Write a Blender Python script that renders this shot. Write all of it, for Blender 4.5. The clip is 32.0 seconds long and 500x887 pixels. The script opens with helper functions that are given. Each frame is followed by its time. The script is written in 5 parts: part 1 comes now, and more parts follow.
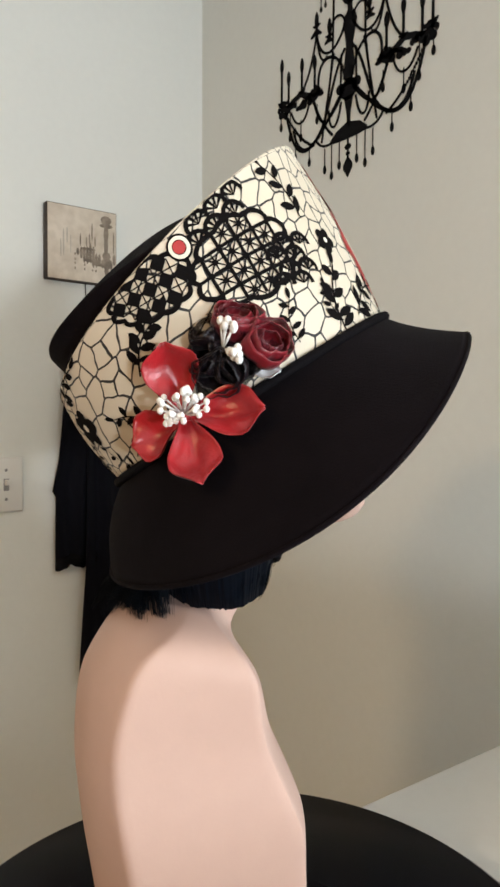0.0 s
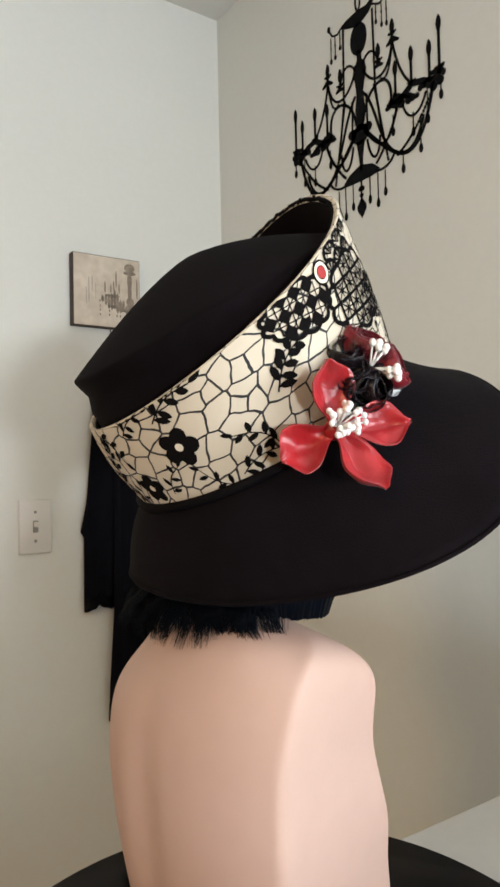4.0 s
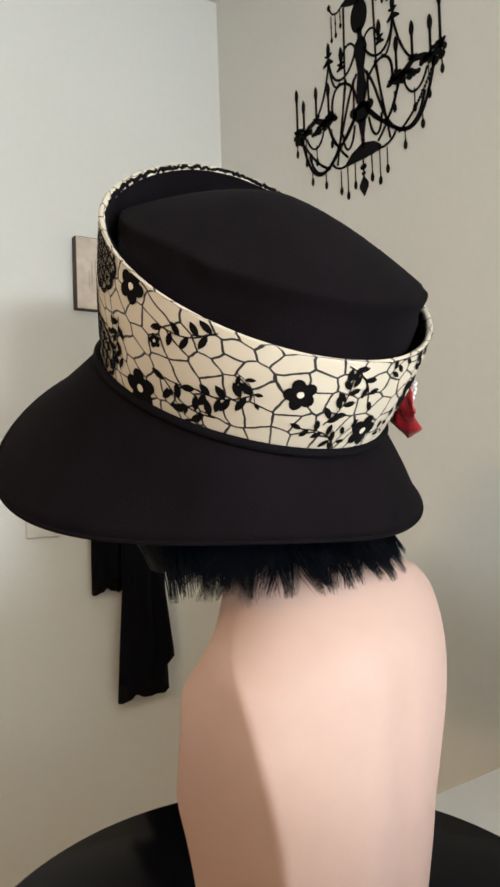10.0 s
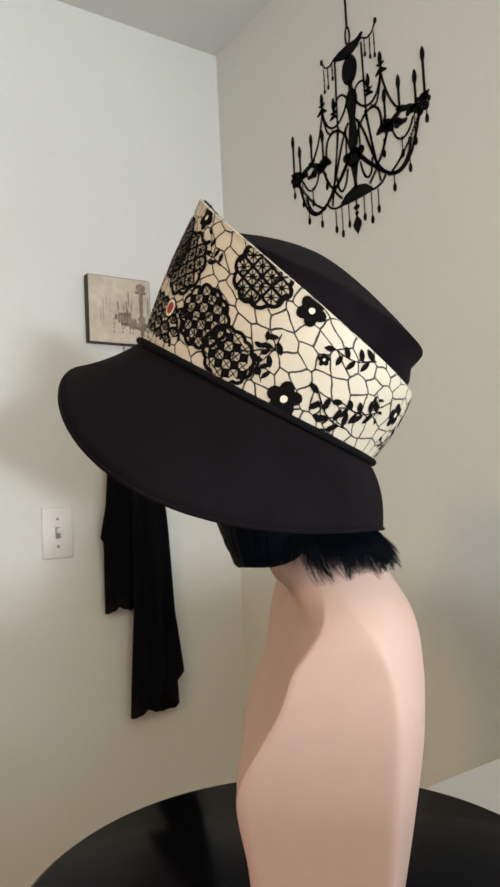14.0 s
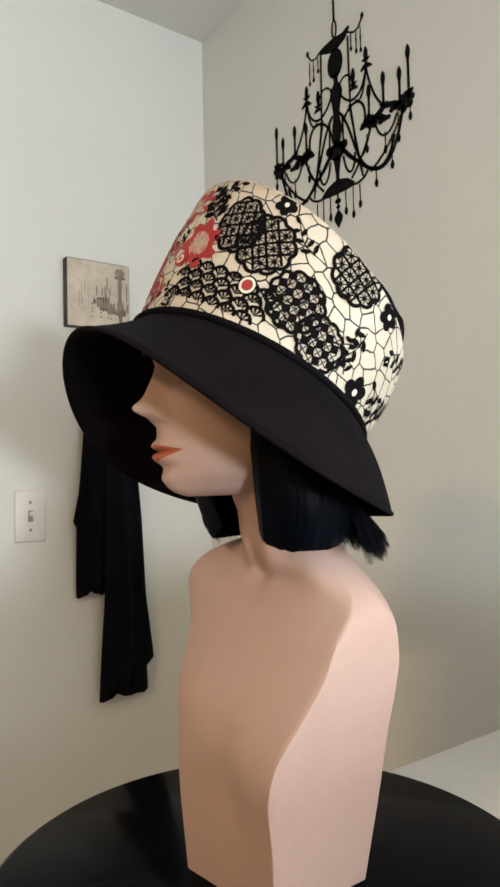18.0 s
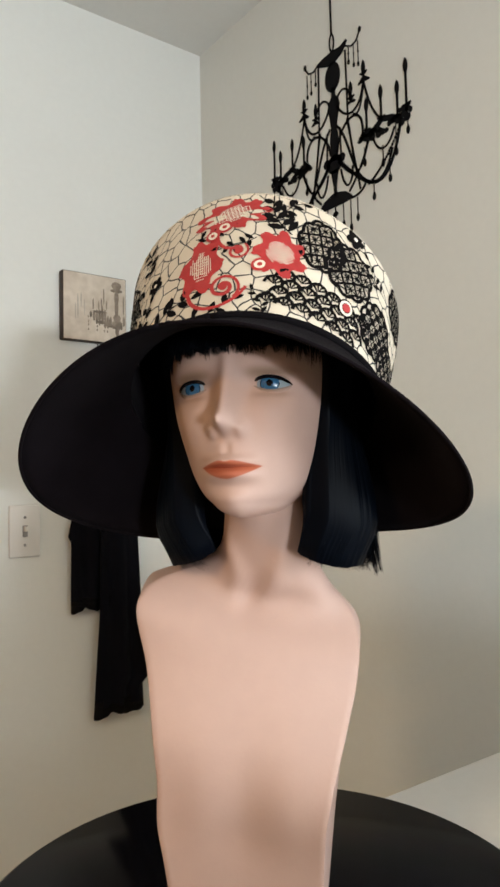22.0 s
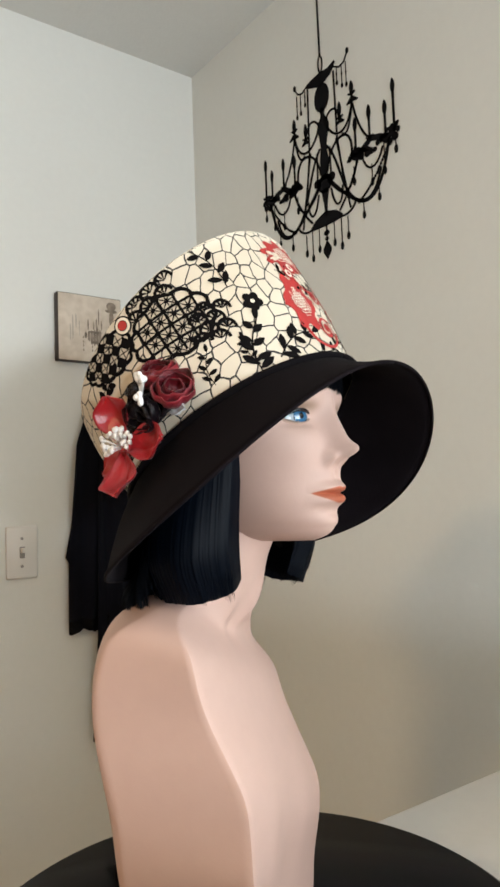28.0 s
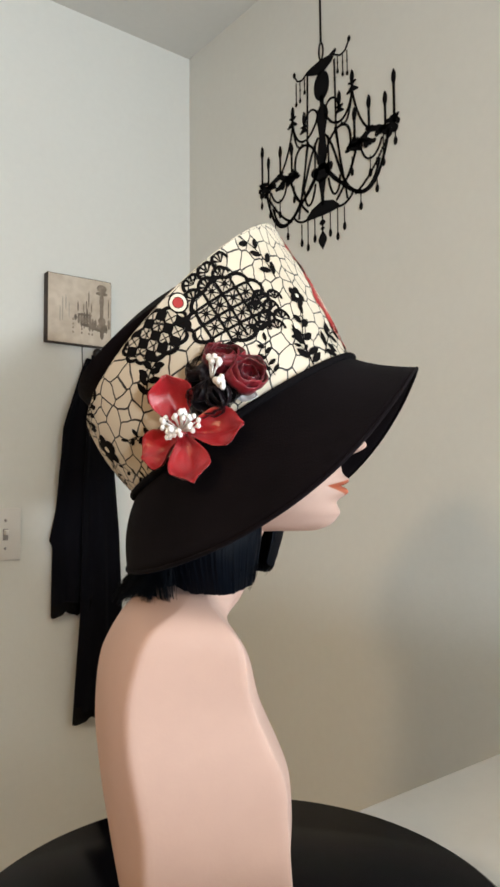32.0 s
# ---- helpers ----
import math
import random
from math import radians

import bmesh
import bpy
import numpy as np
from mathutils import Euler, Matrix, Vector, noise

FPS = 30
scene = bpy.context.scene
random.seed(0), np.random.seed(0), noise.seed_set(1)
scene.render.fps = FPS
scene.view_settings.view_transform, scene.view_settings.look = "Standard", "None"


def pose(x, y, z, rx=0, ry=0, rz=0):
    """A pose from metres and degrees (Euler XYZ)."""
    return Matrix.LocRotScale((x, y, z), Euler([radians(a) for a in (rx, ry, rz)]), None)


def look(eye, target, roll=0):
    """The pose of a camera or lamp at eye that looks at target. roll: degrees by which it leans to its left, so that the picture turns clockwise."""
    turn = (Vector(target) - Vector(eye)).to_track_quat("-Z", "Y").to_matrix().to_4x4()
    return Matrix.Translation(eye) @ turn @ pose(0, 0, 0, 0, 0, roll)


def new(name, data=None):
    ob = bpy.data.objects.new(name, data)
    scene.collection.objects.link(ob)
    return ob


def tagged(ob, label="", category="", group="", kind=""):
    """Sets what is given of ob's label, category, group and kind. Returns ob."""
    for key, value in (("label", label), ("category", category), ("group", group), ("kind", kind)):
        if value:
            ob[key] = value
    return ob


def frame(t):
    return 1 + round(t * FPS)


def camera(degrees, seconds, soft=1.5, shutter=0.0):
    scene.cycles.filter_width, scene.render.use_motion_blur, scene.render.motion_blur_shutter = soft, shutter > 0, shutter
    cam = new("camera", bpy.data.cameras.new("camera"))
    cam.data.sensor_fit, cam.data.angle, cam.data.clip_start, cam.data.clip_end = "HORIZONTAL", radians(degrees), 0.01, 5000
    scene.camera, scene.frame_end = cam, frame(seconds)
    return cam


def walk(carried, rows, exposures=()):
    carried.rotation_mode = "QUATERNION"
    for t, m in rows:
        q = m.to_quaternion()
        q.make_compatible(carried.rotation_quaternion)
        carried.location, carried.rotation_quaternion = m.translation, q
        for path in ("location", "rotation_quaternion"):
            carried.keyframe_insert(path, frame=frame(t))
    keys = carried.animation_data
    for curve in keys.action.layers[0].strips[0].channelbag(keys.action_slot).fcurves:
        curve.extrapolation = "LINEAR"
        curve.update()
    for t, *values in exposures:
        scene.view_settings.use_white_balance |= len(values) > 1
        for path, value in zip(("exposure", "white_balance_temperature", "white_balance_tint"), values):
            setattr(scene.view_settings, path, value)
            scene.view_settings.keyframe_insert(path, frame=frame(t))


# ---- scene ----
cam = camera(38.257, 32.0, soft=2.8)
AXIS = (-0.6774, -1.0931)
CAM_ROWS = [
    (0.0, -0.9643, -1.4999, 1.3350, 53.41, -1.80, 0.24),
    (0.5, -0.9634, -1.5172, 1.3365, 53.37, -1.21, -0.27),
    (1.0, -0.9676, -1.5210, 1.3365, 53.69, -0.92, -0.34),
    (1.5, -0.9691, -1.5218, 1.3294, 54.20, -0.61, -0.30),
    (2.0, -0.9718, -1.5220, 1.3238, 54.10, 0.32, -0.34),
    (2.5, -0.9698, -1.5134, 1.3191, 54.65, 1.14, -0.53),
    (3.0, -0.9735, -1.5149, 1.3217, 55.26, 1.65, -0.73),
    (3.5, -0.9729, -1.5141, 1.3195, 55.31, 1.94, -1.22),
    (4.0, -0.9739, -1.5132, 1.3184, 55.29, 1.79, -1.23),
    (4.5, -0.9759, -1.5095, 1.3176, 55.69, 1.98, -1.29),
    (6.5, -0.9590, -1.5241, 1.3213, 55.62, 2.35, -2.62),
    (7.0, -0.9556, -1.5231, 1.3215, 55.46, 2.75, -3.23),
    (7.5, -0.9529, -1.5260, 1.3208, 55.94, 2.85, -4.01),
    (8.0, -0.9570, -1.5216, 1.3237, 55.66, 3.18, -3.35),
    (8.5, -0.9621, -1.5182, 1.3244, 55.90, 3.46, -3.42),
    (9.0, -0.9658, -1.5201, 1.3212, 55.82, 3.55, -3.39),
    (9.5, -0.9630, -1.5106, 1.2987, 55.12, 2.99, -2.04),
    (10.0, -0.9754, -1.5125, 1.2900, 55.68, 1.40, -1.97),
    (10.5, -0.9955, -1.5349, 1.2893, 55.25, 1.90, -2.19),
    (11.0, -1.0092, -1.5392, 1.2838, 55.63, 2.46, -2.61),
    (11.5, -1.0170, -1.5485, 1.2797, 55.00, 2.35, -2.42),
    (12.0, -1.0187, -1.5541, 1.2723, 54.31, 2.02, -3.17),
    (12.5, -1.0298, -1.5646, 1.2740, 54.70, 2.11, -3.06),
    (13.0, -1.0327, -1.5722, 1.2820, 54.93, 3.23, -2.69),
    (13.5, -1.0309, -1.5773, 1.2776, 55.20, 3.54, -2.88),
    (14.0, -1.0343, -1.5760, 1.2771, 55.48, 3.61, -2.79),
    (14.5, -1.0301, -1.5811, 1.2810, 56.04, 4.02, -3.15),
    (16.5, -1.0561, -1.5691, 1.2801, 54.44, 2.41, -0.83),
    (17.0, -1.0539, -1.5655, 1.2769, 54.83, 2.20, -0.61),
    (17.5, -1.0496, -1.5705, 1.2744, 54.29, 2.20, -1.06),
    (18.0, -1.0477, -1.5820, 1.2776, 53.28, 2.63, -1.28),
    (18.5, -1.0385, -1.5775, 1.2791, 53.44, 3.06, -1.54),
    (19.0, -1.0369, -1.5741, 1.2815, 53.77, 3.23, -1.22),
    (19.5, -1.0378, -1.5670, 1.2819, 54.21, 2.93, -1.16),
    (20.0, -1.0381, -1.5740, 1.2814, 53.68, 3.44, -1.31),
    (20.5, -1.0340, -1.5798, 1.2845, 53.49, 4.08, -1.80),
    (21.0, -1.0338, -1.5787, 1.2835, 53.09, 4.04, -1.39),
    (21.5, -1.0350, -1.5689, 1.2852, 53.37, 3.68, -1.03),
    (22.0, -1.0343, -1.5726, 1.2850, 53.21, 3.52, -1.23),
    (22.5, -1.0368, -1.5765, 1.2859, 53.43, 3.64, -1.35),
    (23.0, -1.0373, -1.5811, 1.2881, 53.52, 3.86, -1.60),
    (23.5, -1.0349, -1.5808, 1.2891, 53.70, 3.99, -1.72),
    (24.0, -1.0345, -1.5809, 1.2896, 53.65, 4.15, -2.15),
    (24.5, -1.0314, -1.5812, 1.2895, 53.67, 4.08, -2.31),
    (25.0, -1.0267, -1.5866, 1.2894, 53.55, 4.01, -2.43),
    (25.5, -1.0250, -1.5891, 1.2916, 53.64, 4.11, -2.12),
    (27.5, -1.0222, -1.5854, 1.2980, 53.64, 4.51, -2.56),
    (28.0, -1.0207, -1.5871, 1.2975, 53.51, 4.48, -2.08),
    (28.5, -1.0236, -1.5870, 1.2969, 53.57, 4.46, -2.11),
    (29.0, -1.0210, -1.5873, 1.2989, 53.73, 4.52, -1.92),
    (29.5, -1.0238, -1.5905, 1.3004, 53.88, 4.73, -1.85),
    (30.0, -1.0207, -1.5934, 1.3017, 53.59, 4.92, -2.13),
    (30.5, -1.0120, -1.5932, 1.3020, 53.06, 5.00, -2.29),
    (31.0, -1.0164, -1.5844, 1.3016, 53.03, 4.53, -1.62),
    (31.5, -1.0193, -1.5740, 1.3010, 52.52, 3.73, -0.68),
    (32.0, -1.0310, -1.5759, 1.3003, 52.05, 3.45, -0.40),
]
TURN = [
    (0.0, -44.06), (0.5, -38.75), (1.0, -34.30), (1.5, -28.72), (2.0, -26.77), (2.5, -26.62), (3.0, -23.17), (3.5, -16.37),
    (4.0, -7.86), (4.5, 1.31), (6.5, 38.94), (7.0, 45.54), (7.5, 47.64), (8.0, 56.86), (8.5, 69.57), (9.0, 80.03),
    (9.5, 83.05), (10.0, 84.94), (10.5, 94.12), (11.0, 97.85), (11.5, 101.77), (12.0, 102.36), (12.5, 104.35), (13.0, 113.90),
    (13.5, 122.49), (14.0, 131.55), (14.5, 133.82), (16.5, 152.40), (17.0, 154.09), (17.5, 159.17), (18.0, 170.45), (18.5, 184.07),
    (19.0, 186.98), (19.5, 187.87), (20.0, 196.85), (20.5, 203.91), (21.0, 206.55), (21.5, 207.47), (22.0, 215.64), (22.5, 225.99),
    (23.0, 231.54), (23.5, 233.54), (24.0, 242.41), (24.5, 250.51), (25.0, 256.61), (25.5, 258.68), (27.5, 279.21), (28.0, 289.01),
    (28.5, 297.27), (29.0, 300.27), (29.5, 300.58), (30.0, 305.44), (30.5, 309.92), (31.0, 312.54), (31.5, 312.75), (32.0, 312.04),
]
EXPO = 0.545
E_WIN, S_WIN, WARM_FILL, SY_LAMP = 31, 44, 28, -4.38

def eye_pose(x, y, z, heading, pitch, roll):
    return pose(x, y, z, 90 + pitch, 0, heading - 90) @ pose(0, 0, 0, 0, 0, roll)


walk(cam, [(t, eye_pose(*r)) for t, *r in CAM_ROWS], [(0.0, EXPO), (32.0, EXPO)])

# ---- world and light ----
world = bpy.data.worlds.new("sky")
scene.world = world
world.use_nodes = True
wn = world.node_tree.nodes
sky = wn.new("ShaderNodeTexSky")
sky.sky_type = "NISHITA"
sky.sun_disc = False
sky.sun_elevation, sky.sun_rotation = radians(38), radians(200)
world.node_tree.links.new(sky.outputs[0], wn["Background"].inputs[0])
wn["Background"].inputs[1].default_value = 0.12


def area_lamp(name, m, sx, sy, watts, colour):
    d = bpy.data.lights.new(name, "AREA")
    d.shape, d.size, d.size_y, d.energy, d.color = "RECTANGLE", sx, sy, watts, colour
    ob = new(name, d)
    ob.matrix_world = m
    return ob


# daylight in the openings of the two windows beside and behind the camera
area_lamp("window_daylight", look((0.10, -2.60, 1.42), (-0.9, -1.6, 1.75)), 1.0, 0.60, E_WIN, (0.84, 0.93, 1.0))
area_lamp("window_daylight", look((-1.45, SY_LAMP, 1.08), (-1.2, 0, 1.6)), 0.36, 0.14, S_WIN, (0.85, 0.93, 1.0))
# added warm fill light from the left, under an invented ceiling lamp out of view
area_lamp("added_warm_fill", look((-3.05, -2.10, 2.39), (-2.6, -2.0, 0)), 0.36, 0.36, WARM_FILL, (1.0, 0.69, 0.38))

# ---- materials ----


def material(name, colour, rough=0.6, metal=0.0, var=0.12, scale=6.0, bump=0.0, bump_scale=200.0, sheen=0.0, spec=0.5, coat=0.0, colour2=None, fine=60.0):
    """Base colour with variation at two scales, a fine relief and roughness wear."""
    m = bpy.data.materials.new(name)
    m.use_nodes = True
    nt = m.node_tree
    b = nt.nodes["Principled BSDF"]
    co = nt.nodes.new("ShaderNodeTexCoord")
    n1 = nt.nodes.new("ShaderNodeTexNoise")
    n1.inputs["Scale"].default_value, n1.inputs["Detail"].default_value = scale, 4
    n2 = nt.nodes.new("ShaderNodeTexNoise")
    n2.inputs["Scale"].default_value, n2.inputs["Detail"].default_value = fine, 3
    for n in (n1, n2):
        nt.links.new(co.outputs["Object"], n.inputs["Vector"])
    mix = nt.nodes.new("ShaderNodeMix")
    mix.data_type = "RGBA"
    c2 = colour2 or tuple(c * (1 - var) for c in colour)
    mix.inputs[6].default_value, mix.inputs[7].default_value = (*colour, 1), (*c2, 1)
    add = nt.nodes.new("ShaderNodeMath")
    add.operation = "ADD"
    half = nt.nodes.new("ShaderNodeMath")
    half.operation, half.inputs[1].default_value = "MULTIPLY", 0.5
    nt.links.new(n2.outputs[0], half.inputs[0])
    nt.links.new(n1.outputs[0], add.inputs[0])
    nt.links.new(half.outputs[0], add.inputs[1])
    mp = nt.nodes.new("ShaderNodeMapRange")
    mp.inputs[1].default_value, mp.inputs[2].default_value = 0.55, 0.95
    nt.links.new(add.outputs[0], mp.inputs[0])
    nt.links.new(mp.outputs[0], mix.inputs[0])
    nt.links.new(mix.outputs[2], b.inputs["Base Color"])
    rg = nt.nodes.new("ShaderNodeMapRange")
    rg.inputs[3].default_value, rg.inputs[4].default_value = max(rough - 0.06, 0.02), min(rough + 0.06, 1)
    nt.links.new(n1.outputs[0], rg.inputs[0])
    nt.links.new(rg.outputs[0], b.inputs["Roughness"])
    b.inputs["Metallic"].default_value = metal
    b.inputs["Specular IOR Level"].default_value = spec
    b.inputs["Coat Weight"].default_value = coat
    if sheen:
        b.inputs["Sheen Weight"].default_value, b.inputs["Sheen Roughness"].default_value = sheen, 0.5
    if bump:
        n3 = nt.nodes.new("ShaderNodeTexNoise")
        n3.inputs["Scale"].default_value, n3.inputs["Detail"].default_value = bump_scale, 3
        nt.links.new(co.outputs["Object"], n3.inputs["Vector"])
        bp = nt.nodes.new("ShaderNodeBump")
        bp.inputs["Strength"].default_value, bp.inputs["Distance"].default_value = bump, 0.002
        nt.links.new(n3.outputs[0], bp.inputs["Height"])
        nt.links.new(bp.outputs[0], b.inputs["Normal"])
    return m


WALL = material("wall_paint", (0.752, 0.757, 0.712), 0.75, var=0.04, scale=1.6, bump=0.10, bump_scale=160)
# invented brown for the unseen walls, so that their bounced light is dim and warm
BROWN_BOUNCE = material("brown_bounce_paint", (0.27, 0.17, 0.085), 0.75, var=0.08, scale=1.6, bump=0.10, bump_scale=160)
CEIL = material("ceiling_paint", (0.70, 0.69, 0.65), 0.85, var=0.04, scale=2.0, bump=0.25, bump_scale=120)
FLOOR = material("wood_floor", (0.13, 0.075, 0.038), 0.45, var=0.4, scale=3.0, bump=0.1)
GREY_PLASTIC = material("grey_plastic", (0.30, 0.29, 0.28), 0.4, var=0.1)
WHITE = material("white_laminate", (0.78, 0.76, 0.72), 0.4, var=0.04)
TRIM = material("white_trim_paint", (0.80, 0.79, 0.75), 0.4, var=0.03)
BLACK_TOP = material("black_lacquer", (0.004, 0.004, 0.006), 0.14, var=0.2, scale=9, spec=0.015)
SKIN = material("mannequin_paint", (0.55, 0.375, 0.31), 0.50, var=0.06, scale=7, bump=0.04, bump_scale=300, spec=0.22)


def painted_skin(m):
    """Lip and lid paint on the mannequin, by the mesh's own paint marks."""
    nt = m.node_tree
    b = nt.nodes["Principled BSDF"]
    src = b.inputs["Base Color"].links[0].from_socket
    for mark, colour in (("lip", (0.41, 0.115, 0.06, 1)), ("shade", (0.21, 0.135, 0.085, 1))):
        at = nt.nodes.new("ShaderNodeAttribute")
        at.attribute_name = mark
        mx = nt.nodes.new("ShaderNodeMix")
        mx.data_type = "RGBA"
        mx.inputs[7].default_value = colour
        nt.links.new(at.outputs["Fac"], mx.inputs[0])
        nt.links.new(src, mx.inputs[6])
        src = mx.outputs[2]
    nt.links.new(src, b.inputs["Base Color"])


painted_skin(SKIN)
EYE_WHITE = material("eye_white", (0.32, 0.38, 0.42), 0.25, var=0.05)
IRIS = material("iris_blue", (0.035, 0.14, 0.27), 0.2, var=0.5, scale=300)
PUPIL = material("pupil_black", (0.006, 0.006, 0.008), 0.15, var=0.1)
LINER = material("eye_shadow_paint", (0.30, 0.22, 0.18), 0.5, var=0.2)
FELT = material("black_wool_felt", (0.0074, 0.0054, 0.0068), 0.9, var=0.35, scale=14, bump=0.3, bump_scale=900, sheen=0.008, spec=0.04)
CORD = material("black_cord", (0.006, 0.005, 0.006), 0.85, var=0.3, bump=0.3, bump_scale=700, spec=0.06)


def hair_fibre():
    """Glossy black fibre with fine streaks along the strands."""
    m = material("black_wig_fibre", (0.0010, 0.0024, 0.0054), 0.50, var=0.4, spec=0.065, fine=300)
    nt = m.node_tree
    co = nt.nodes.new("ShaderNodeTexCoord")
    mp = nt.nodes.new("ShaderNodeMapping")
    mp.inputs["Scale"].default_value = (420, 420, 7)
    n = nt.nodes.new("ShaderNodeTexNoise")
    n.inputs["Scale"].default_value, n.inputs["Detail"].default_value = 1.0, 3
    bp = nt.nodes.new("ShaderNodeBump")
    bp.inputs["Strength"].default_value, bp.inputs["Distance"].default_value = 0.14, 0.0006
    nt.links.new(co.outputs["Object"], mp.inputs["Vector"])
    nt.links.new(mp.outputs[0], n.inputs["Vector"])
    nt.links.new(n.outputs[0], bp.inputs["Height"])
    nt.links.new(bp.outputs[0], nt.nodes["Principled BSDF"].inputs["Normal"])
    return m


HAIR = hair_fibre()
HAIR_CAP = material("wig_net", (0.004, 0.004, 0.005), 0.8, var=0.2)
SCARF = material("black_chiffon", (0.0035, 0.0035, 0.006), 0.85, var=0.3, sheen=0.02, spec=0.06)
VINYL = material("black_vinyl", (0.010, 0.010, 0.011), 0.85, var=0.25, spec=0.04)
PLATE = material("white_plastic", (0.74, 0.72, 0.68), 0.35, var=0.02)
DARK_METAL = material("dark_iron", (0.02, 0.018, 0.016), 0.45, metal=0.6)
SATIN = material("red_satin", (0.42, 0.012, 0.018), 0.31, var=0.30, scale=60, sheen=0.10, spec=0.6, bump=0.2, bump_scale=420)
ORGANZA = material("dark_organza", (0.010, 0.005, 0.008), 0.38, var=0.5, scale=90, sheen=0.04, spec=0.3)
ORGANZA.node_tree.nodes["Principled BSDF"].inputs["Alpha"].default_value = 0.66
WINE = material("wine_organza", (0.30, 0.014, 0.024), 0.33, var=0.5, scale=70, sheen=0.08, spec=0.4, colour2=(0.035, 0.004, 0.008), bump=0.5, bump_scale=260)
WINE.node_tree.nodes["Principled BSDF"].inputs["Alpha"].default_value = 0.80
PEARL = material("white_stamen", (0.82, 0.80, 0.76), 0.3, var=0.04)
LACE = material("white_lace", (0.72, 0.72, 0.72), 0.7, var=0.2, scale=200)
INK = material("black_flock_print", (0.006, 0.005, 0.005), 0.9, var=0.25, scale=200, spec=0.06)
RED_INK = material("red_print", (0.42, 0.022, 0.020), 0.6, var=0.15, scale=160)
CREAM_INK = material("cream_print", (0.78, 0.70, 0.56), 0.6, var=0.06)

# ---- helpers for meshes ----


def part(name, bm, mat, parent=None, label="", smooth=True):
    """Links a bmesh as one mesh object, under a thing or a part when one is given."""
    me = bpy.data.meshes.new(name)
    bmesh.ops.recalc_face_normals(bm, faces=bm.faces[:])
    bm.to_mesh(me)
    bm.free()
    for m in mat if isinstance(mat, (list, tuple)) else [mat]:
        me.materials.append(m)
    if smooth:
        me.polygons.foreach_set("use_smooth", [True] * len(me.polygons))
    ob = new(name, me)
    if parent is not None:
        ob.parent = parent
    if label:
        tagged(ob, label)
    return ob


def box(bm, x0, x1, y0, y1, z0, z1, bevel=0.0, segs=2):
    r = bmesh.ops.create_cube(bm, size=1.0)
    vs = r["verts"]
    for v in vs:
        v.co = Vector(((x0 + x1) / 2 + v.co.x * (x1 - x0), (y0 + y1) / 2 + v.co.y * (y1 - y0), (z0 + z1) / 2 + v.co.z * (z1 - z0)))
    if bevel:
        es = {e for v in vs for e in v.link_edges}
        bmesh.ops.bevel(bm, geom=list(es), offset=bevel, segments=segs, affect="EDGES", profile=0.5)


def loft(bm, loops, closed=True, cap0=False, cap1=False, mat=0):
    rows = [[bm.verts.new(p) for p in lp] for lp in loops]
    n = len(rows[0])
    for a, b in zip(rows, rows[1:]):
        for i in range(n if closed else n - 1):
            j = (i + 1) % n
            f = bm.faces.new((a[i], a[j], b[j], b[i]))
            f.material_index = mat
    if cap0:
        bm.faces.new(rows[0][::-1]).material_index = mat
    if cap1:
        bm.faces.new(rows[-1]).material_index = mat
    return rows


def tube(bm, pts, radius, segs=6, mat=0):
    """A round tube along points; radius is a number or one number a point."""
    pts = [Vector(p) for p in pts]
    rad = radius if isinstance(radius, (list, tuple)) else [radius] * len(pts)
    loops, side = [], None
    for i, p in enumerate(pts):
        d = (pts[min(i + 1, len(pts) - 1)] - pts[max(i - 1, 0)]).normalized()
        if side is None:
            side = d.orthogonal().normalized()
        side = (side - d * side.dot(d)).normalized()
        up = d.cross(side)
        loops.append([p + (side * math.cos(a) + up * math.sin(a)) * rad[i] for a in (2 * math.pi * k / segs for k in range(segs))])
    loft(bm, loops, True, True, True, mat)


def ball(bm, c, r, segs=10, rings=7, scale=(1, 1, 1), mat=0, turn=None):
    m = Matrix.Translation(c) @ (turn or Matrix()) @ Matrix.Diagonal((r * scale[0], r * scale[1], r * scale[2], 1))
    for v in bmesh.ops.create_uvsphere(bm, u_segments=segs, v_segments=rings, radius=1.0, matrix=m)["verts"]:
        for f in v.link_faces:
            f.material_index = mat


def lathe(bm, profile, segs=48, centre=(0, 0), cap0=True, cap1=True):
    loft(bm, [[(centre[0] + r * math.cos(2 * math.pi * k / segs), centre[1] + r * math.sin(2 * math.pi * k / segs), z) for k in range(segs)] for r, z in profile], True, cap0, cap1)


def bez(p0, p1, p2, p3, n=12):
    out = []
    for i in range(n + 1):
        t = i / n
        a, b, c, d = (1 - t) ** 3, 3 * t * (1 - t) ** 2, 3 * t * t * (1 - t), t ** 3
        out.append(tuple(a * w + b * x + c * y + d * z for w, x, y, z in zip(p0, p1, p2, p3)))
    return out


def smooth(a, b, t):
    t = min(max((t - a) / (b - a), 0.0), 1.0)
    return t * t * (3 - 2 * t)


def table_of(rows, x):
    """Smooth value between rows (x, value...)."""
    xs = [r[0] for r in rows]
    if x <= xs[0]:
        return rows[0][1:]
    for a, b in zip(rows, rows[1:]):
        if x <= b[0]:
            k = (x - a[0]) / (b[0] - a[0])
            return tuple(u + (v - u) * k for u, v in zip(a[1:], b[1:]))
    return rows[-1][1:]


# ---- the room ----
H = 2.451
WX, SY = -3.6, -4.4


def structure(name, boxes, mat, label, category):
    bm = bmesh.new()
    for b in boxes:
        box(bm, *b)
    return tagged(part(name, bm, mat, None, smooth=False), label, category, kind="structure")


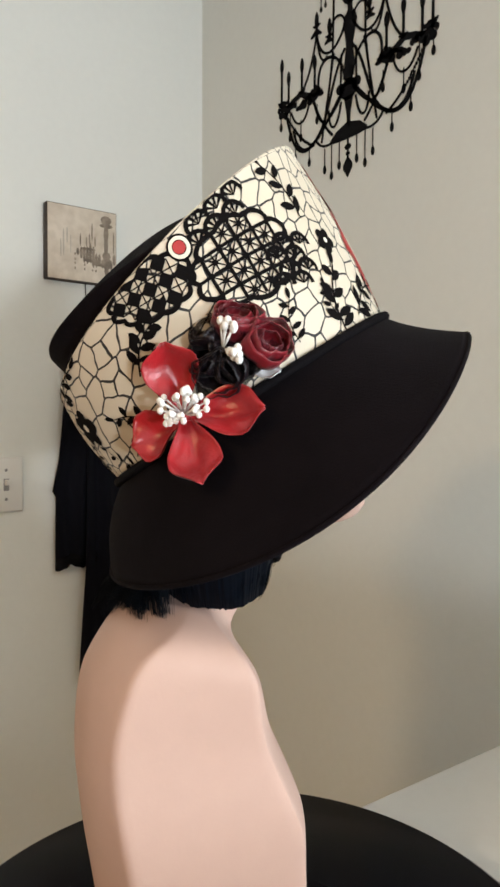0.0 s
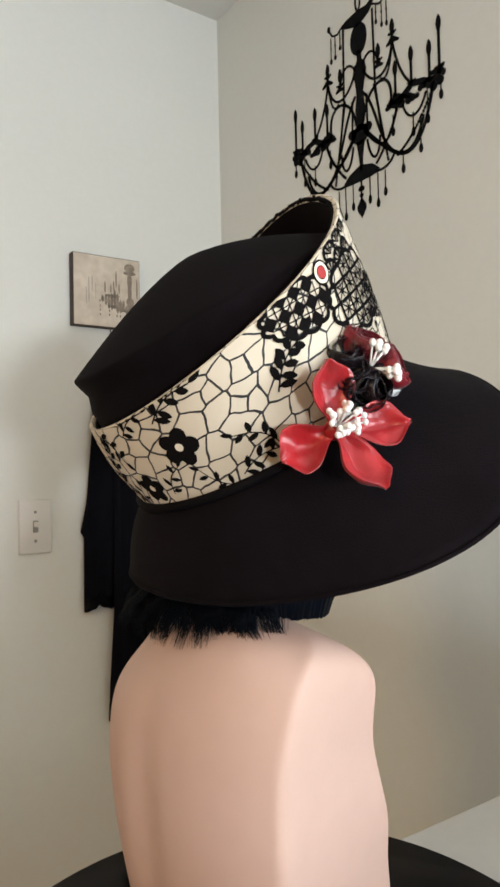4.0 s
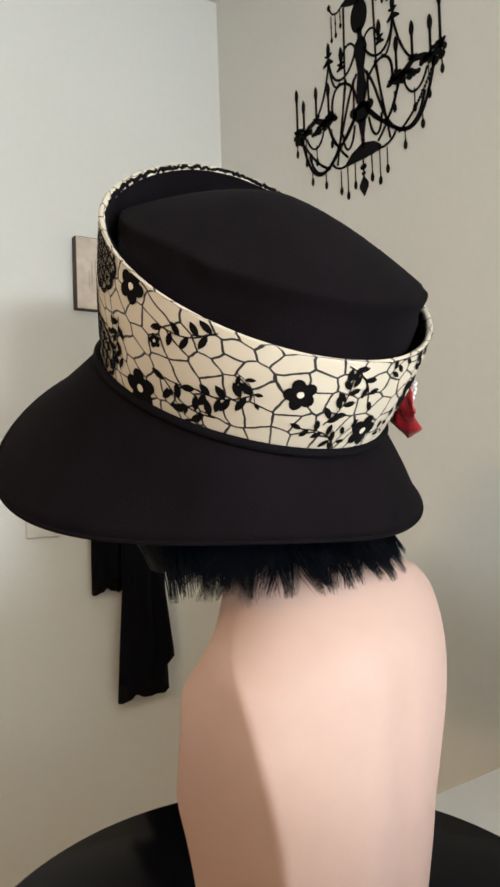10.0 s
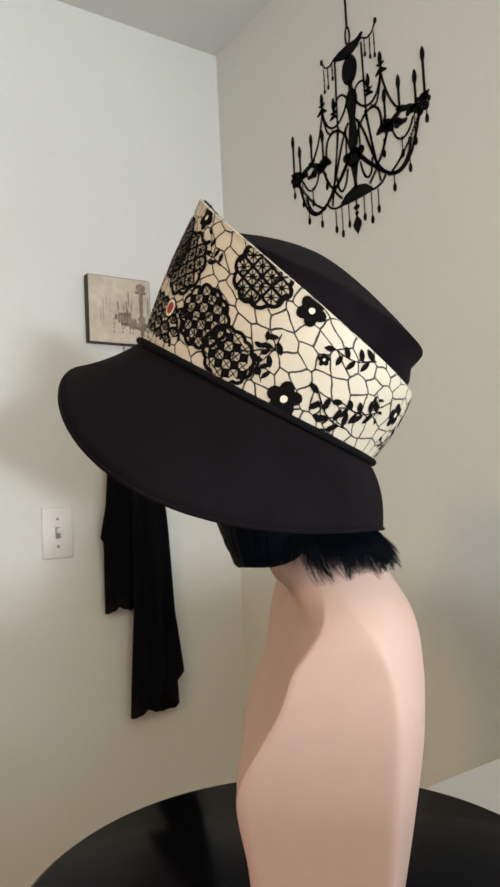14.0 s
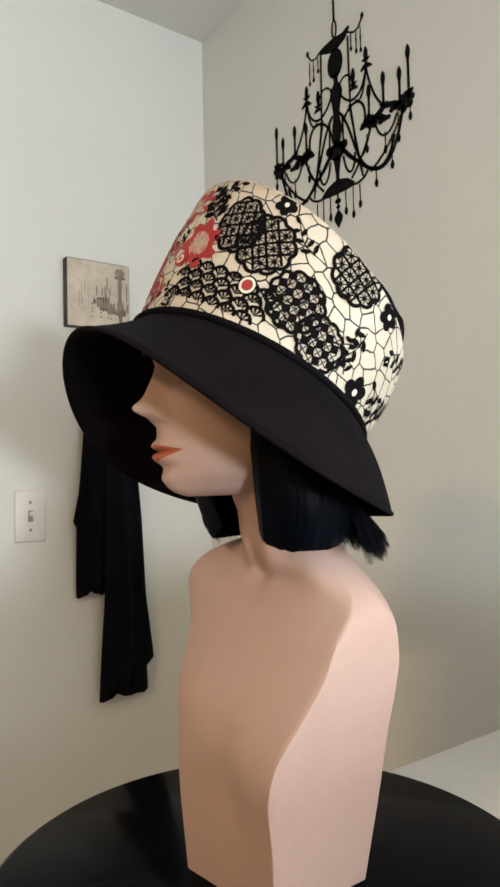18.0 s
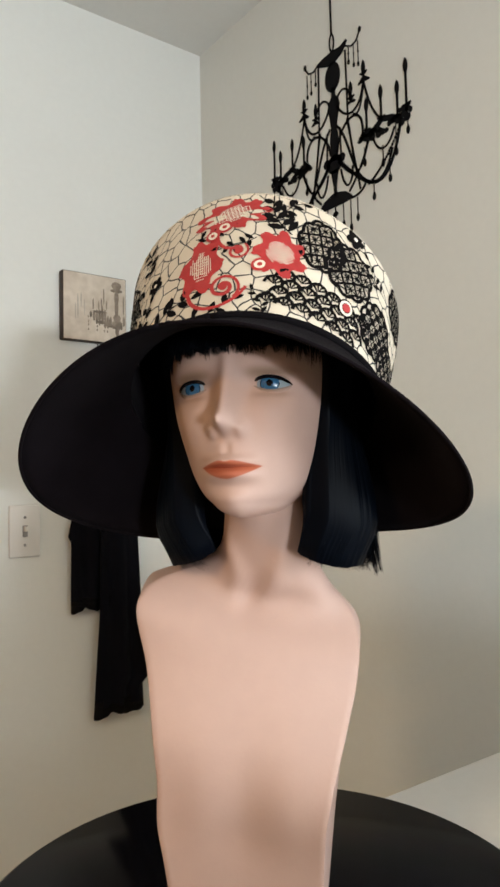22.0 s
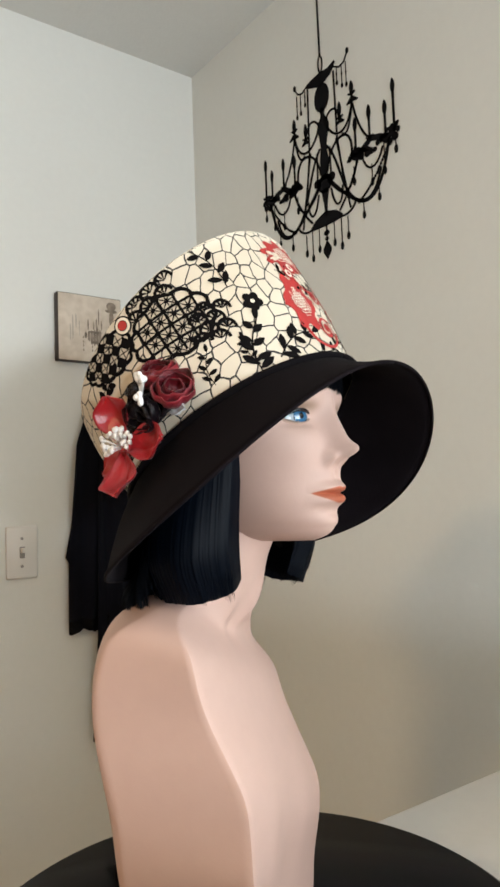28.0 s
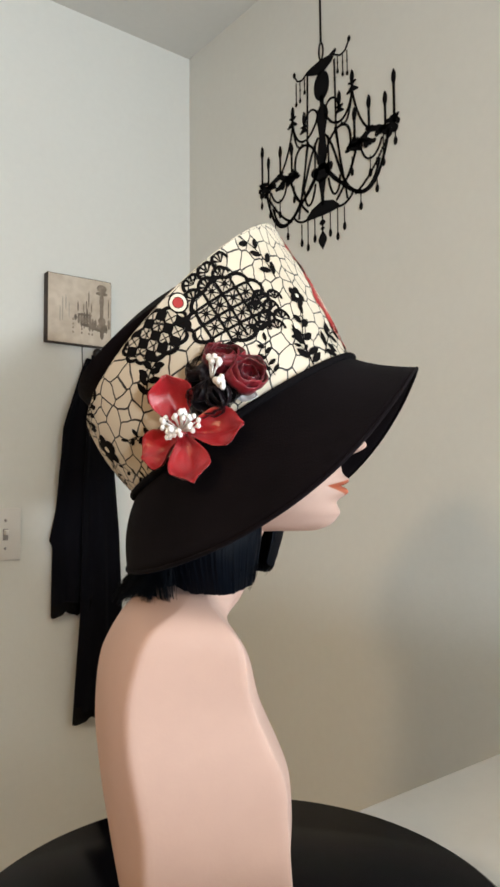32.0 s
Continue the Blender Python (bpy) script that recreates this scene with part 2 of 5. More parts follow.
structure("floor", [(WX, 0, SY, 0, -0.05, 0.0)], FLOOR, "dark brown wooden floor of the room", "floor")
structure("ceiling", [(WX, 0, SY, 0, H, H + 0.1)], CEIL, "matt off-white painted ceiling in shade", "ceiling")
structure("wall_north", [(WX - 0.12, 0.12, 0, 0.12, -0.05, H + 0.1)], WALL, "pale greige painted wall with the light switch", "wall")
structure("wall_east", [(0, 0.12, -2.05, 0, -0.05, H + 0.1), (0, 0.12, SY, -3.15, -0.05, H + 0.1), (0, 0.12, -3.15, -2.05, -0.05, 1.12), (0, 0.12, -3.15, -2.05, 1.95, H + 0.1)],
          WALL, "greige painted wall with a black chandelier decal", "wall")
structure("wall_south", [(WX - 0.12, -2.2, SY - 0.12, SY, -0.05, H + 0.1), (-0.7, 0.12, SY - 0.12, SY, -0.05, H + 0.1), (-2.2, -0.7, SY - 0.12, SY, 1.36, H + 0.1), (-2.2, -0.7, SY - 0.12, SY, -0.05, 0.81), (-2.2, -1.80, SY - 0.12, SY, 0.81, 1.36), (-1.10, -0.7, SY - 0.12, SY, 0.81, 1.36)],
          BROWN_BOUNCE, "unseen wall with a small window, made brown to warm bounced light", "wall")
# two added blockers out of view; they shade the lower walls from the window lamps
structure("light_blocker_wall", [(-0.26, -0.001, -1.76, -1.66, 0.0, 1.52), (WX, -0.50, -2.55, -2.45, 0.0, 1.072)], WALL, "unseen half-height wall added to keep window light off the lower walls", "wall")
# closes the room out of view; its brown only tints the bounced light
structure("wall_west", [(WX - 0.12, WX, SY, 0, -0.05, H + 0.1)], BROWN_BOUNCE, "plain unseen wall, made brown to dim and warm bounced light", "wall")
structure("baseboard", [(WX, -0.014, -0.014, -0.0005, 0.0, 0.09), (-0.014, -0.0005, SY, -0.0005, 0.0, 0.09)], TRIM, "white painted baseboard along the walls", "baseboard")


def window(name, m, w, h):
    """White frame with a mullion in an opening w by h; its lower left corner at m."""
    bm = bmesh.new()
    for x0, x1, z0, z1 in ((0, 0.05, 0, h), (w - 0.05, w, 0, h), (0, w, 0, 0.05), (0, w, h - 0.05, h), (w / 2 - 0.02, w / 2 + 0.02, 0, h)):
        box(bm, x0, x1, -0.015, 0.015, z0, z1, 0.004)
    ob = tagged(part(name, bm, TRIM, None, smooth=False), "white framed window that lets daylight in", "window", kind="structure")
    ob.matrix_world = m


window("window_1", pose(0.095, -3.15, 1.12, 0, 0, 90), 1.10, 0.83)
window("window_2", pose(-1.80, SY - 0.095, 0.81), 0.70, 0.55)


# invented fitting, out of view, that houses the warm fill light
def added_ceiling_lamp():
    e = tagged(new("added_ceiling_lamp"), "unseen round ceiling lamp added to house the warm fill light", "lamp")
    e.matrix_world = pose(-3.05, -2.10, H)
    bm = bmesh.new()
    lathe(bm, [(0.0005, -0.03), (0.19, -0.03), (0.2, -0.02), (0.2, -0.002), (0.0005, -0.002)], 40)
    part("base", bm, TRIM, e)
    bm = bmesh.new()
    lathe(bm, [(0.186, -0.062), (0.192, -0.062), (0.198, -0.045), (0.199, -0.031), (0.194, -0.031), (0.192, -0.045), (0.186, -0.062)], 40, cap0=False, cap1=False)
    part("shade_rim", bm, PLATE, e, "frosted rim of the shade")


added_ceiling_lamp()


def counter():
    """White counter along the east wall, its end facing the north wall."""
    e = tagged(new("counter"), "white laminate counter standing against the wall", "counter")
    e.matrix_world = pose(0, 0, 0)
    bm = bmesh.new()
    box(bm, -0.50, -0.003, -1.655, -0.93, 0.864, 0.899, 0.004)
    part("worktop", bm, WHITE, e)
    bm = bmesh.new()
    box(bm, -0.47, -0.003, -1.63, -0.96, 0.08, 0.864, 0.003)
    part("body", bm, WHITE, e)
    for k in range(2):
        bm = bmesh.new()
        box(bm, -0.488, -0.471, -0.965 - 0.33 * (k + 1) + 0.004, -0.965 - 0.33 * k - 0.004, 0.1, 0.85, 0.003)
        part("door", bm, WHITE, e)


counter()

TOP = 0.943


def round_table():
    e = tagged(new("round_table"), "small round black lacquered pedestal table", "table")
    bm = bmesh.new()
    lathe(bm, [(0.0005, TOP - 0.022), (0.227, TOP - 0.022), (0.236, TOP - 0.018), (0.2404, TOP - 0.011), (0.2392, TOP - 0.004), (0.233, TOP), (0.0005, TOP)], 96)
    part("tabletop", bm, BLACK_TOP, e)
    bm = bmesh.new()
    lathe(bm, [(0.0005, 0.03), (0.03, 0.03), (0.028, 0.3), (0.022, 0.6), (0.03, 0.9), (0.06, TOP - 0.022), (0.0005, TOP - 0.022)], 32)
    part("column", bm, BLACK_TOP, e)
    bm = bmesh.new()
    lathe(bm, [(0.0005, 0.0), (0.17, 0.0), (0.17, 0.015), (0.12, 0.03), (0.0005, 0.035)], 48)
    part("foot", bm, BLACK_TOP, e)
    e.matrix_world = pose(-0.6592, -1.0768, 0)
    return e


round_table()

# ---- on the north wall ----


def light_switch():
    e = tagged(new("light_switch"), "white plastic light switch plate with a toggle", "light switch")
    e.matrix_world = pose(-0.4825, 0, 1.201)
    bm = bmesh.new()
    box(bm, -0.035, 0.035, -0.0065, 0, -0.057, 0.057, 0.003)
    part("plate", bm, PLATE, e)
    bm = bmesh.new()
    box(bm, -0.0055, 0.0055, -0.0085, -0.0055, -0.0125, 0.0125, 0.0006)
    part("toggle_frame", bm, GREY_PLASTIC, e)
    bm = bmesh.new()
    box(bm, -0.004, 0.004, -0.017, -0.006, -0.001, 0.010, 0.0015)
    part("toggle", bm, PLATE, e)
    for z in (-0.0302, 0.0302):
        bm = bmesh.new()
        ball(bm, (0, -0.0065, z), 0.0034, 10, 6, (1, 0.4, 1))
        part("screw", bm, GREY_PLASTIC, e)


light_switch()

# ---- the mannequin, in its own space: x ahead of the face, y to its left, z up from the floor ----
MID = 0.0125
UP = 0.0145


def head_point(a, z):
    """The head's surface at the angle a (0 ahead) and height z."""
    rows = [(1.2490, 0.008, 0.068, 0.0), (1.2515, 0.0185, 0.0765, 0.0), (1.2555, 0.0270, 0.0845, 0.0), (1.262, 0.0345, 0.0876, -0.012), (1.275, 0.0440, 0.0878, -0.03), (1.29, 0.0500, 0.0885, -0.05),
            (1.31, 0.0558, 0.0890, -0.066), (1.335, 0.0610, 0.0895, -0.078), (1.36, 0.0640, 0.0890, -0.086), (1.39, 0.064, 0.082, -0.086), (1.408, 0.056, 0.066, -0.078),
            (1.422, 0.042, 0.044, -0.058), (1.431, 0.022, 0.020, -0.032), (1.434, 0.004, 0.0, -0.01)]
    h = min(0.010, max(0.0, z - 1.2495), max(0.0, 1.433 - z))
    near = [table_of(rows, z + h * k / 3) for k in range(-3, 4)]
    w, front, back = (sum(r[k] for r in near) / 7 for k in range(3))
    cx = 0.022
    c, s = math.cos(a), math.sin(a)
    lx = (front - cx) if c > 0 else (cx - back)
    p = (1.98 + 0.24 * smooth(1.295, 1.345, z)) if c > 0 else 2.0
    r = (abs(c / lx) ** p + abs(s / w) ** p) ** (-1 / p)
    x, y = cx + r * c, r * s
    if c > 0.05:
        g = lambda dy, dz, sy, sz: math.exp(-(dy / sy) ** 2 - (dz / sz) ** 2)
        d = 0.0
        # bridge, rounded tip and wings of the nose
        if 1.298 < z < 1.385:
            k = smooth(1.370, 1.317, z)
            d += (0.0026 + 0.0126 * k ** 1.7) * math.exp(-(abs(y) / (0.0050 + 0.0026 * k)) ** 2.0) * smooth(1.3080, 1.3225, z) * smooth(1.384, 1.360, z)
        d += 0.0126 * g(y, z - 1.3152, 0.0080, 0.0074)
        for q in (-1, 1):
            d += 0.0064 * g(y - q * 0.0110, z - 1.3120, 0.0044, 0.0056)
            # sockets, brows, cheeks
            d -= 0.0078 * g(y - q * 0.0295, z - 1.3445, 0.0165, 0.0098)
            d -= 0.0030 * g(y - q * 0.0150, z - 1.341, 0.006, 0.011)
            d += 0.0024 * g(y - q * 0.031, z - 1.365, 0.020, 0.008)
            d += 0.0034 * g(y - q * 0.036, z - 1.318, 0.015, 0.014)
        # lips, the line between them, the groove under the nose and the chin
        wl = max(0.0, 1 - (y / 0.0262) ** 2) ** 1.5
        d += 0.0074 * wl * math.exp(-((z - 1.2895) / 0.0044) ** 2) + 0.0078 * wl * math.exp(-((z - 1.2802) / 0.0048) ** 2)
        d -= 0.0036 * wl * math.exp(-((z - 1.2852) / 0.0012) ** 2)
        d += 0.0026 * g(y, z - 1.2975, 0.014, 0.007)
        d -= 0.0014 * g(y, z - 1.2985, 0.0034, 0.005)
        d -= 0.0022 * g(y, z - 1.2715, 0.018, 0.0045)
        d += 0.0030 * g(y, z - 1.2610, 0.013, 0.007)
        x += d * smooth(0.05, 0.4, c)
    return x + 0.001, y + MID, z + UP


def lip_at(y, z):
    """How far the lips' paint covers this place, from 0 to 1."""
    y, z = y - MID, z - UP
    u = abs(y) / 0.0236
    if u >= 1:
        return 0.0
    up = 1.2853 + 0.0006 * u + 0.0066 * (1 - u ** 1.15) - 0.0018 * math.exp(-(y / 0.0034) ** 2)
    low = 1.2853 + 0.0006 * u - 0.0086 * (1 - u ** 1.7)
    return smooth(0.0, 0.0009, min(up - z, z - low))


def eye_shade(y, z):
    """Soft shadow paint over the lids."""
    k = 0.0
    for q in (-1, 1):
        dy, dz = y - MID - q * 0.0300, z - UP - 1.3440
        k = max(k, 0.78 * math.exp(-((dz - 0.0085) / 0.0042) ** 2 - (dy / 0.0165) ** 4), 0.35 * math.exp(-((dz + 0.0075) / 0.0024) ** 2 - (dy / 0.0130) ** 4))
    return k


def mannequin():
    bm = bmesh.new()
    lip = bm.verts.layers.float.new("lip")
    shade = bm.verts.layers.float.new("shade")
    # head
    n = 400
    zs, z = [], 1.2490
    while z < 1.434:
        zs.append(z)
        z += 0.0005 if 1.274 < z < 1.296 else 0.0009 if 1.296 < z < 1.365 else 0.0016
    angs = []
    for k in range(n):
        u = -1 + 2 * k / n
        angs.append(math.pi * (0.34 * u + 0.66 * u ** 3))
    rows = loft(bm, [[head_point(a, z) for a in angs] for z in zs], True, True, True)
    for v in bm.verts:
        if v.co.x > 0.05:
            v[lip] = lip_at(v.co.y, v.co.z)
            v[shade] = eye_shade(v.co.y, v.co.z)
    # eyes: ball, iris, pupil, lids
    HW, HU, HL, SLANT = 0.0140, 0.0052, 0.0046, 0.30
    for q in (-1, 1):
        ey = MID + q * 0.0298
        c = Vector((0.0690, ey, 1.3440 + UP))
        fwd = Vector((1, -q * 0.02, 0.05)).normalized()
        m = Matrix.Translation(c) @ Matrix.Rotation(math.pi / 2, 4, "Y") @ Matrix.Diagonal((0.0128 * 0.92, 0.0128 * 1.12, 0.0128 * 0.94, 1))
        made = bmesh.ops.create_uvsphere(bm, u_segments=48, v_segments=60, radius=1.0, matrix=m)["verts"]
        for v in made:
            for f in v.link_faces:
                k = (f.calc_center_median() - c).normalized().angle(fwd)
                f.material_index = 3 if k < 0.19 else 2 if k < 0.53 else 3 if k < 0.57 else 1
        for v in made:
            v.co.x -= SLANT * q * (v.co.y - ey)
        # lids: a skin shell round the ball with an almond opening, and a dark line along the upper one
        rb = Vector((0.01270, 0.0150, 0.0121))

        def lid_edge(u, sgn):
            lift = -0.0010 * q * u
            return (HU * (1 - abs(u) ** 2.3) if sgn > 0 else -HL * (1 - abs(u) ** 2.0)) + lift * 0.8

        us = [-1.35 + 2.7 * k / 44 for k in range(45)]
        for sgn in (1, -1):
            rows_ = []
            for i in range(13):
                row = []
                for u in us:
                    yy = rb.y * math.sin(u) * 0.999
                    w = max(-1.0, min(1.0, yy / HW))
                    e0 = lid_edge(w, sgn) if abs(yy) < HW else -0.0010 * q * w * 0.8
                    zmax = sgn * rb.z * 0.985 * math.sqrt(max(0.0004, 1 - (yy / rb.y) ** 2))
                    if sgn * (zmax - e0) < 0:
                        e0 = zmax
                    zz = e0 + (zmax - e0) * (i / 12)
                    xx = rb.x * math.sqrt(max(0.0, 1 - (yy / rb.y) ** 2 - (zz / rb.z) ** 2))
                    row.append(bm.verts.new((c.x + xx - SLANT * q * yy, c.y + yy, c.z + zz)))
                rows_.append(row)
            for i, (r0, r1) in enumerate(zip(rows_, rows_[1:])):
                for k in range(len(us) - 1):
                    bm.faces.new((r0[k], r0[k + 1], r1[k + 1], r1[k]))
                for v in r0:
                    v[shade] = (0.62 - 0.03 * i) if sgn > 0 else 0.5 - 0.08 * i if i < 6 else 0
            pts = [v.co + Vector((0.0003, 0, 0)) for v, u in zip(rows_[0], us) if abs(rb.y * math.sin(u)) < HW]
            m = len(pts)
            rr = 0.0015 if sgn > 0 else 0.0006
            tube(bm, pts, [rr * (0.3 + 0.7 * (1 - abs(-1 + 2 * k / (m - 1)) ** 3)) for k in range(m)], 6, 3 if sgn > 0 else 4)
    # neck, shoulders and trunk: flat arm cuts joined by a chest and a rounded back, turned a little to the left
    loops = []
    N = 168
    upper = [  # z, centre x, centre y, half depth, half width, roundness, turn
        (1.17, -0.0400, -0.0160, 0.0540, 0.1030, 2.6, 12.6), (1.187, -0.0410, -0.0160, 0.0480, 0.0950, 2.5, 12), (1.197, -0.0405, -0.0080, 0.0440, 0.0810, 2.4, 9), (1.205, -0.039, -0.002, 0.0415, 0.0660, 2.2, 6),
        (1.213, -0.036, 0.001, 0.0395, 0.0540, 2.1, 4), (1.225, -0.031, 0.0035, 0.0385, 0.0440, 2.0, 2), (1.24, -0.025, 0.006, 0.039, 0.0380, 2.0, 0), (1.255, -0.018, 0.009, 0.041, 0.0365, 2.0, 0), (1.275, -0.011, MID, 0.043, 0.036, 2.0, 0), (1.305, -0.008, MID, 0.044, 0.037, 2.0, 0)]
    # edges of the cuts: height, x and y in front, x and y behind
    left_cut = [(0.9435, 0.0369, 0.0459, -0.0579, 0.0530), (1.00, 0.0404, 0.0496, -0.0669, 0.0606), (1.03, 0.0462, 0.0520, -0.0697, 0.0655), (1.05, 0.0468, 0.0569, -0.0717, 0.0687), (1.065, 0.0426, 0.0606, -0.0730, 0.0705),
                (1.09, 0.0261, 0.0694, -0.0748, 0.0773), (1.12, 0.0086, 0.0791, -0.0746, 0.0847), (1.15, -0.0011, 0.0846, -0.0681, 0.0890), (1.165, -0.0175, 0.0855, -0.0629, 0.0890), (1.176, -0.0346, 0.0805, -0.0551, 0.0834)]
    right_cut = [(0.9435, 0.0402, -0.0637, -0.0590, -0.0769), (1.00, 0.0408, -0.0713, -0.0637, -0.0824), (1.03, 0.0380, -0.0778, -0.0651, -0.0864), (1.06, 0.0369, -0.0761, -0.0643, -0.0901), (1.09, 0.0365, -0.0793, -0.0691, -0.0932),
                 (1.12, 0.0243, -0.0836, -0.0738, -0.0968), (1.15, 0.0116, -0.0887, -0.0747, -0.1002), (1.17, 0.0084, -0.0948, -0.0694, -0.1028), (1.19, 0.0078, -0.0989, -0.0632, -0.1033), (1.205, -0.0011, -0.0968, -0.0542, -0.1011), (1.216, -0.0190, -0.0897, -0.0413, -0.0930)]
    middle = [(0.9435, -0.0004, -0.0785), (0.985, -0.0016, -0.0871), (1.026, -0.0038, -0.0952), (1.07, 0.0029, -0.1032), (1.09, 0.0068, -0.1056), (1.12, 0.0083, -0.1081), (1.15, 0.0089, -0.1065), (1.17, 0.0058, -0.1032), (1.20, 0.0039, -0.0883)]
    zz = [0.9435, 0.944, 0.946]
    z = 0.949
    while z < 1.305:
        zz.append(z)
        z += 0.0032
    for i, z in enumerate(zz):
        # the right shoulder is held higher than the left one
        lean = 0.24 * smooth(1.06, 1.17, z) * smooth(1.255, 1.210, z)
        flx, fly, blx, bly = table_of(left_cut, z - lean * 0.077)
        frx, fry, brx, bry = table_of(right_cut, z + lean * 0.098)
        bulge, back = table_of(middle, z)
        ring = []
        for k in range(48):
            w = -1 + 2 * k / 48
            t = (w + 1) / 2
            x, y = frx + (flx - frx) * t, fry + (fly - fry) * t
            m = y - (fry + fly) / 2
            x += bulge * (1 - abs(w) ** 2.6)
            x += 0.003 * math.exp(-((z - 1.045) / 0.04) ** 2) * (math.exp(-((abs(m) - 0.034) / 0.022) ** 2) - 0.5 * math.exp(-(m / 0.020) ** 2)) * (1 - w ** 4)
            ring.append((x, y))
        for k in range(26):
            t = k / 26
            ring.append((flx + (blx - flx) * t, fly + (bly - fly) * t))
        for k in range(68):
            w = 1 - 2 * k / 68
            t = (1 - w) / 2
            x, y = blx + (brx - blx) * t, bly + (bry - bly) * t
            x += (back - (blx + brx) / 2) * (1 - abs(w) ** 2.3)
            x += 0.004 * math.exp(-((y + 0.008) / 0.016) ** 2) * smooth(1.20, 1.10, z)
            ring.append((x, y))
        for k in range(26):
            t = k / 26
            ring.append((brx + (frx - brx) * t, bry + (fry - bry) * t))
        c6, s6 = math.cos(radians(12.6)), math.sin(radians(12.6))
        ring = [(x * c6 - y * s6, x * s6 + y * c6) for x, y in ring]
        cx, cy, hd, hw, ro, turn = table_of(upper, z)
        ca, sa = math.cos(radians(turn)), math.sin(radians(turn))
        mix = smooth(1.168, 1.212, z)
        lp = []
        mx, my = sum(p[0] for p in ring) / N, sum(p[1] for p in ring) / N
        for x, y in ring:
            a = math.atan2(y - my, x - mx) - radians(turn)
            c, s = math.cos(a), math.sin(a)
            r = (abs(c / hd) ** ro + abs(s / hw) ** ro) ** (-1 / ro)
            u, v = r * c, r * s
            if c > 0:
                # collar bones, the hollows above them, the cords of the neck and the notch between
                u += 0.0060 * math.exp(-((z - (1.183 + 0.12 * abs(v))) / 0.0060) ** 2) * smooth(0.008, 0.02, abs(v))
                u -= 0.0078 * math.exp(-((z - (1.199 + 0.05 * abs(v))) / 0.008) ** 2 - ((abs(v) - 0.036) / 0.02) ** 2)
                u += 0.0075 * math.exp(-((abs(v) - (0.010 + 0.35 * (z - 1.195))) / 0.0065) ** 2) * smooth(1.190, 1.205, z) * smooth(1.26, 1.23, z)
                u -= 0.0095 * math.exp(-((z - 1.196) / 0.012) ** 2 - (v / 0.010) ** 2)
            ox, oy = cx + u * ca - v * sa, cy + u * sa + v * ca
            ox, oy = x + (ox - x) * mix, y + (oy - y) * mix
            lp.append((ox, oy, z - lean * oy))
        loops.append(lp)
    for it in range(1):
        # worn, slightly rounded edges of the cuts
        loops = [[tuple((lp[k - 1][j] + 2 * lp[k][j] + lp[(k + 1) % N][j]) / 4 for j in range(3)) for k in range(N)] for lp in loops]
    for it in range(10):
        new_loops = [loops[0]]
        for a, b, c in zip(loops, loops[1:], loops[2:]):
            new_loops.append([tuple((p[j] + 2 * q[j] + r[j]) / 4 for j in range(3)) for p, q, r in zip(a, b, c)])
        loops = new_loops + [loops[-1]]
    loft(bm, loops, True, True, True)
    me = part("mannequin", bm, [SKIN, EYE_WHITE, IRIS, PUPIL, LINER], None)
    me.data.set_sharp_from_angle(angle=radians(34))
    return tagged(me, "armless pale pink painted mannequin bust with blue eyes", "mannequin")


the_mannequin = mannequin()

# ---- the wig ----


def hair_at(a, z, grow=0.0):
    """The outer shape of the bob at the angle a and height z."""
    z -= UP
    c, s = math.cos(a), math.sin(a)
    f, b, w = table_of([(1.200, 0.040, -0.082, 0.080), (1.225, 0.044, -0.071, 0.086), (1.26, 0.046, -0.055, 0.085), (1.30, 0.055, -0.053, 0.081), (1.34, 0.075, -0.056, 0.077),
                        (1.37, 0.0915, -0.060, 0.075), (1.40, 0.086, -0.062, 0.070), (1.43, 0.070, -0.070, 0.064), (1.455, 0.03, -0.06, 0.04)], z)
    w += (0.011 if s < 0 else 0.005) * smooth(1.33, 1.24, z)
    cx = 0.0
    lx = (f - cx if c > 0 else cx - b) + grow
    w += grow
    r = (abs(c / lx) ** 2.2 + abs(s / w) ** 2.2) ** (-1 / 2.2)
    return cx + r * c, MID + r * s


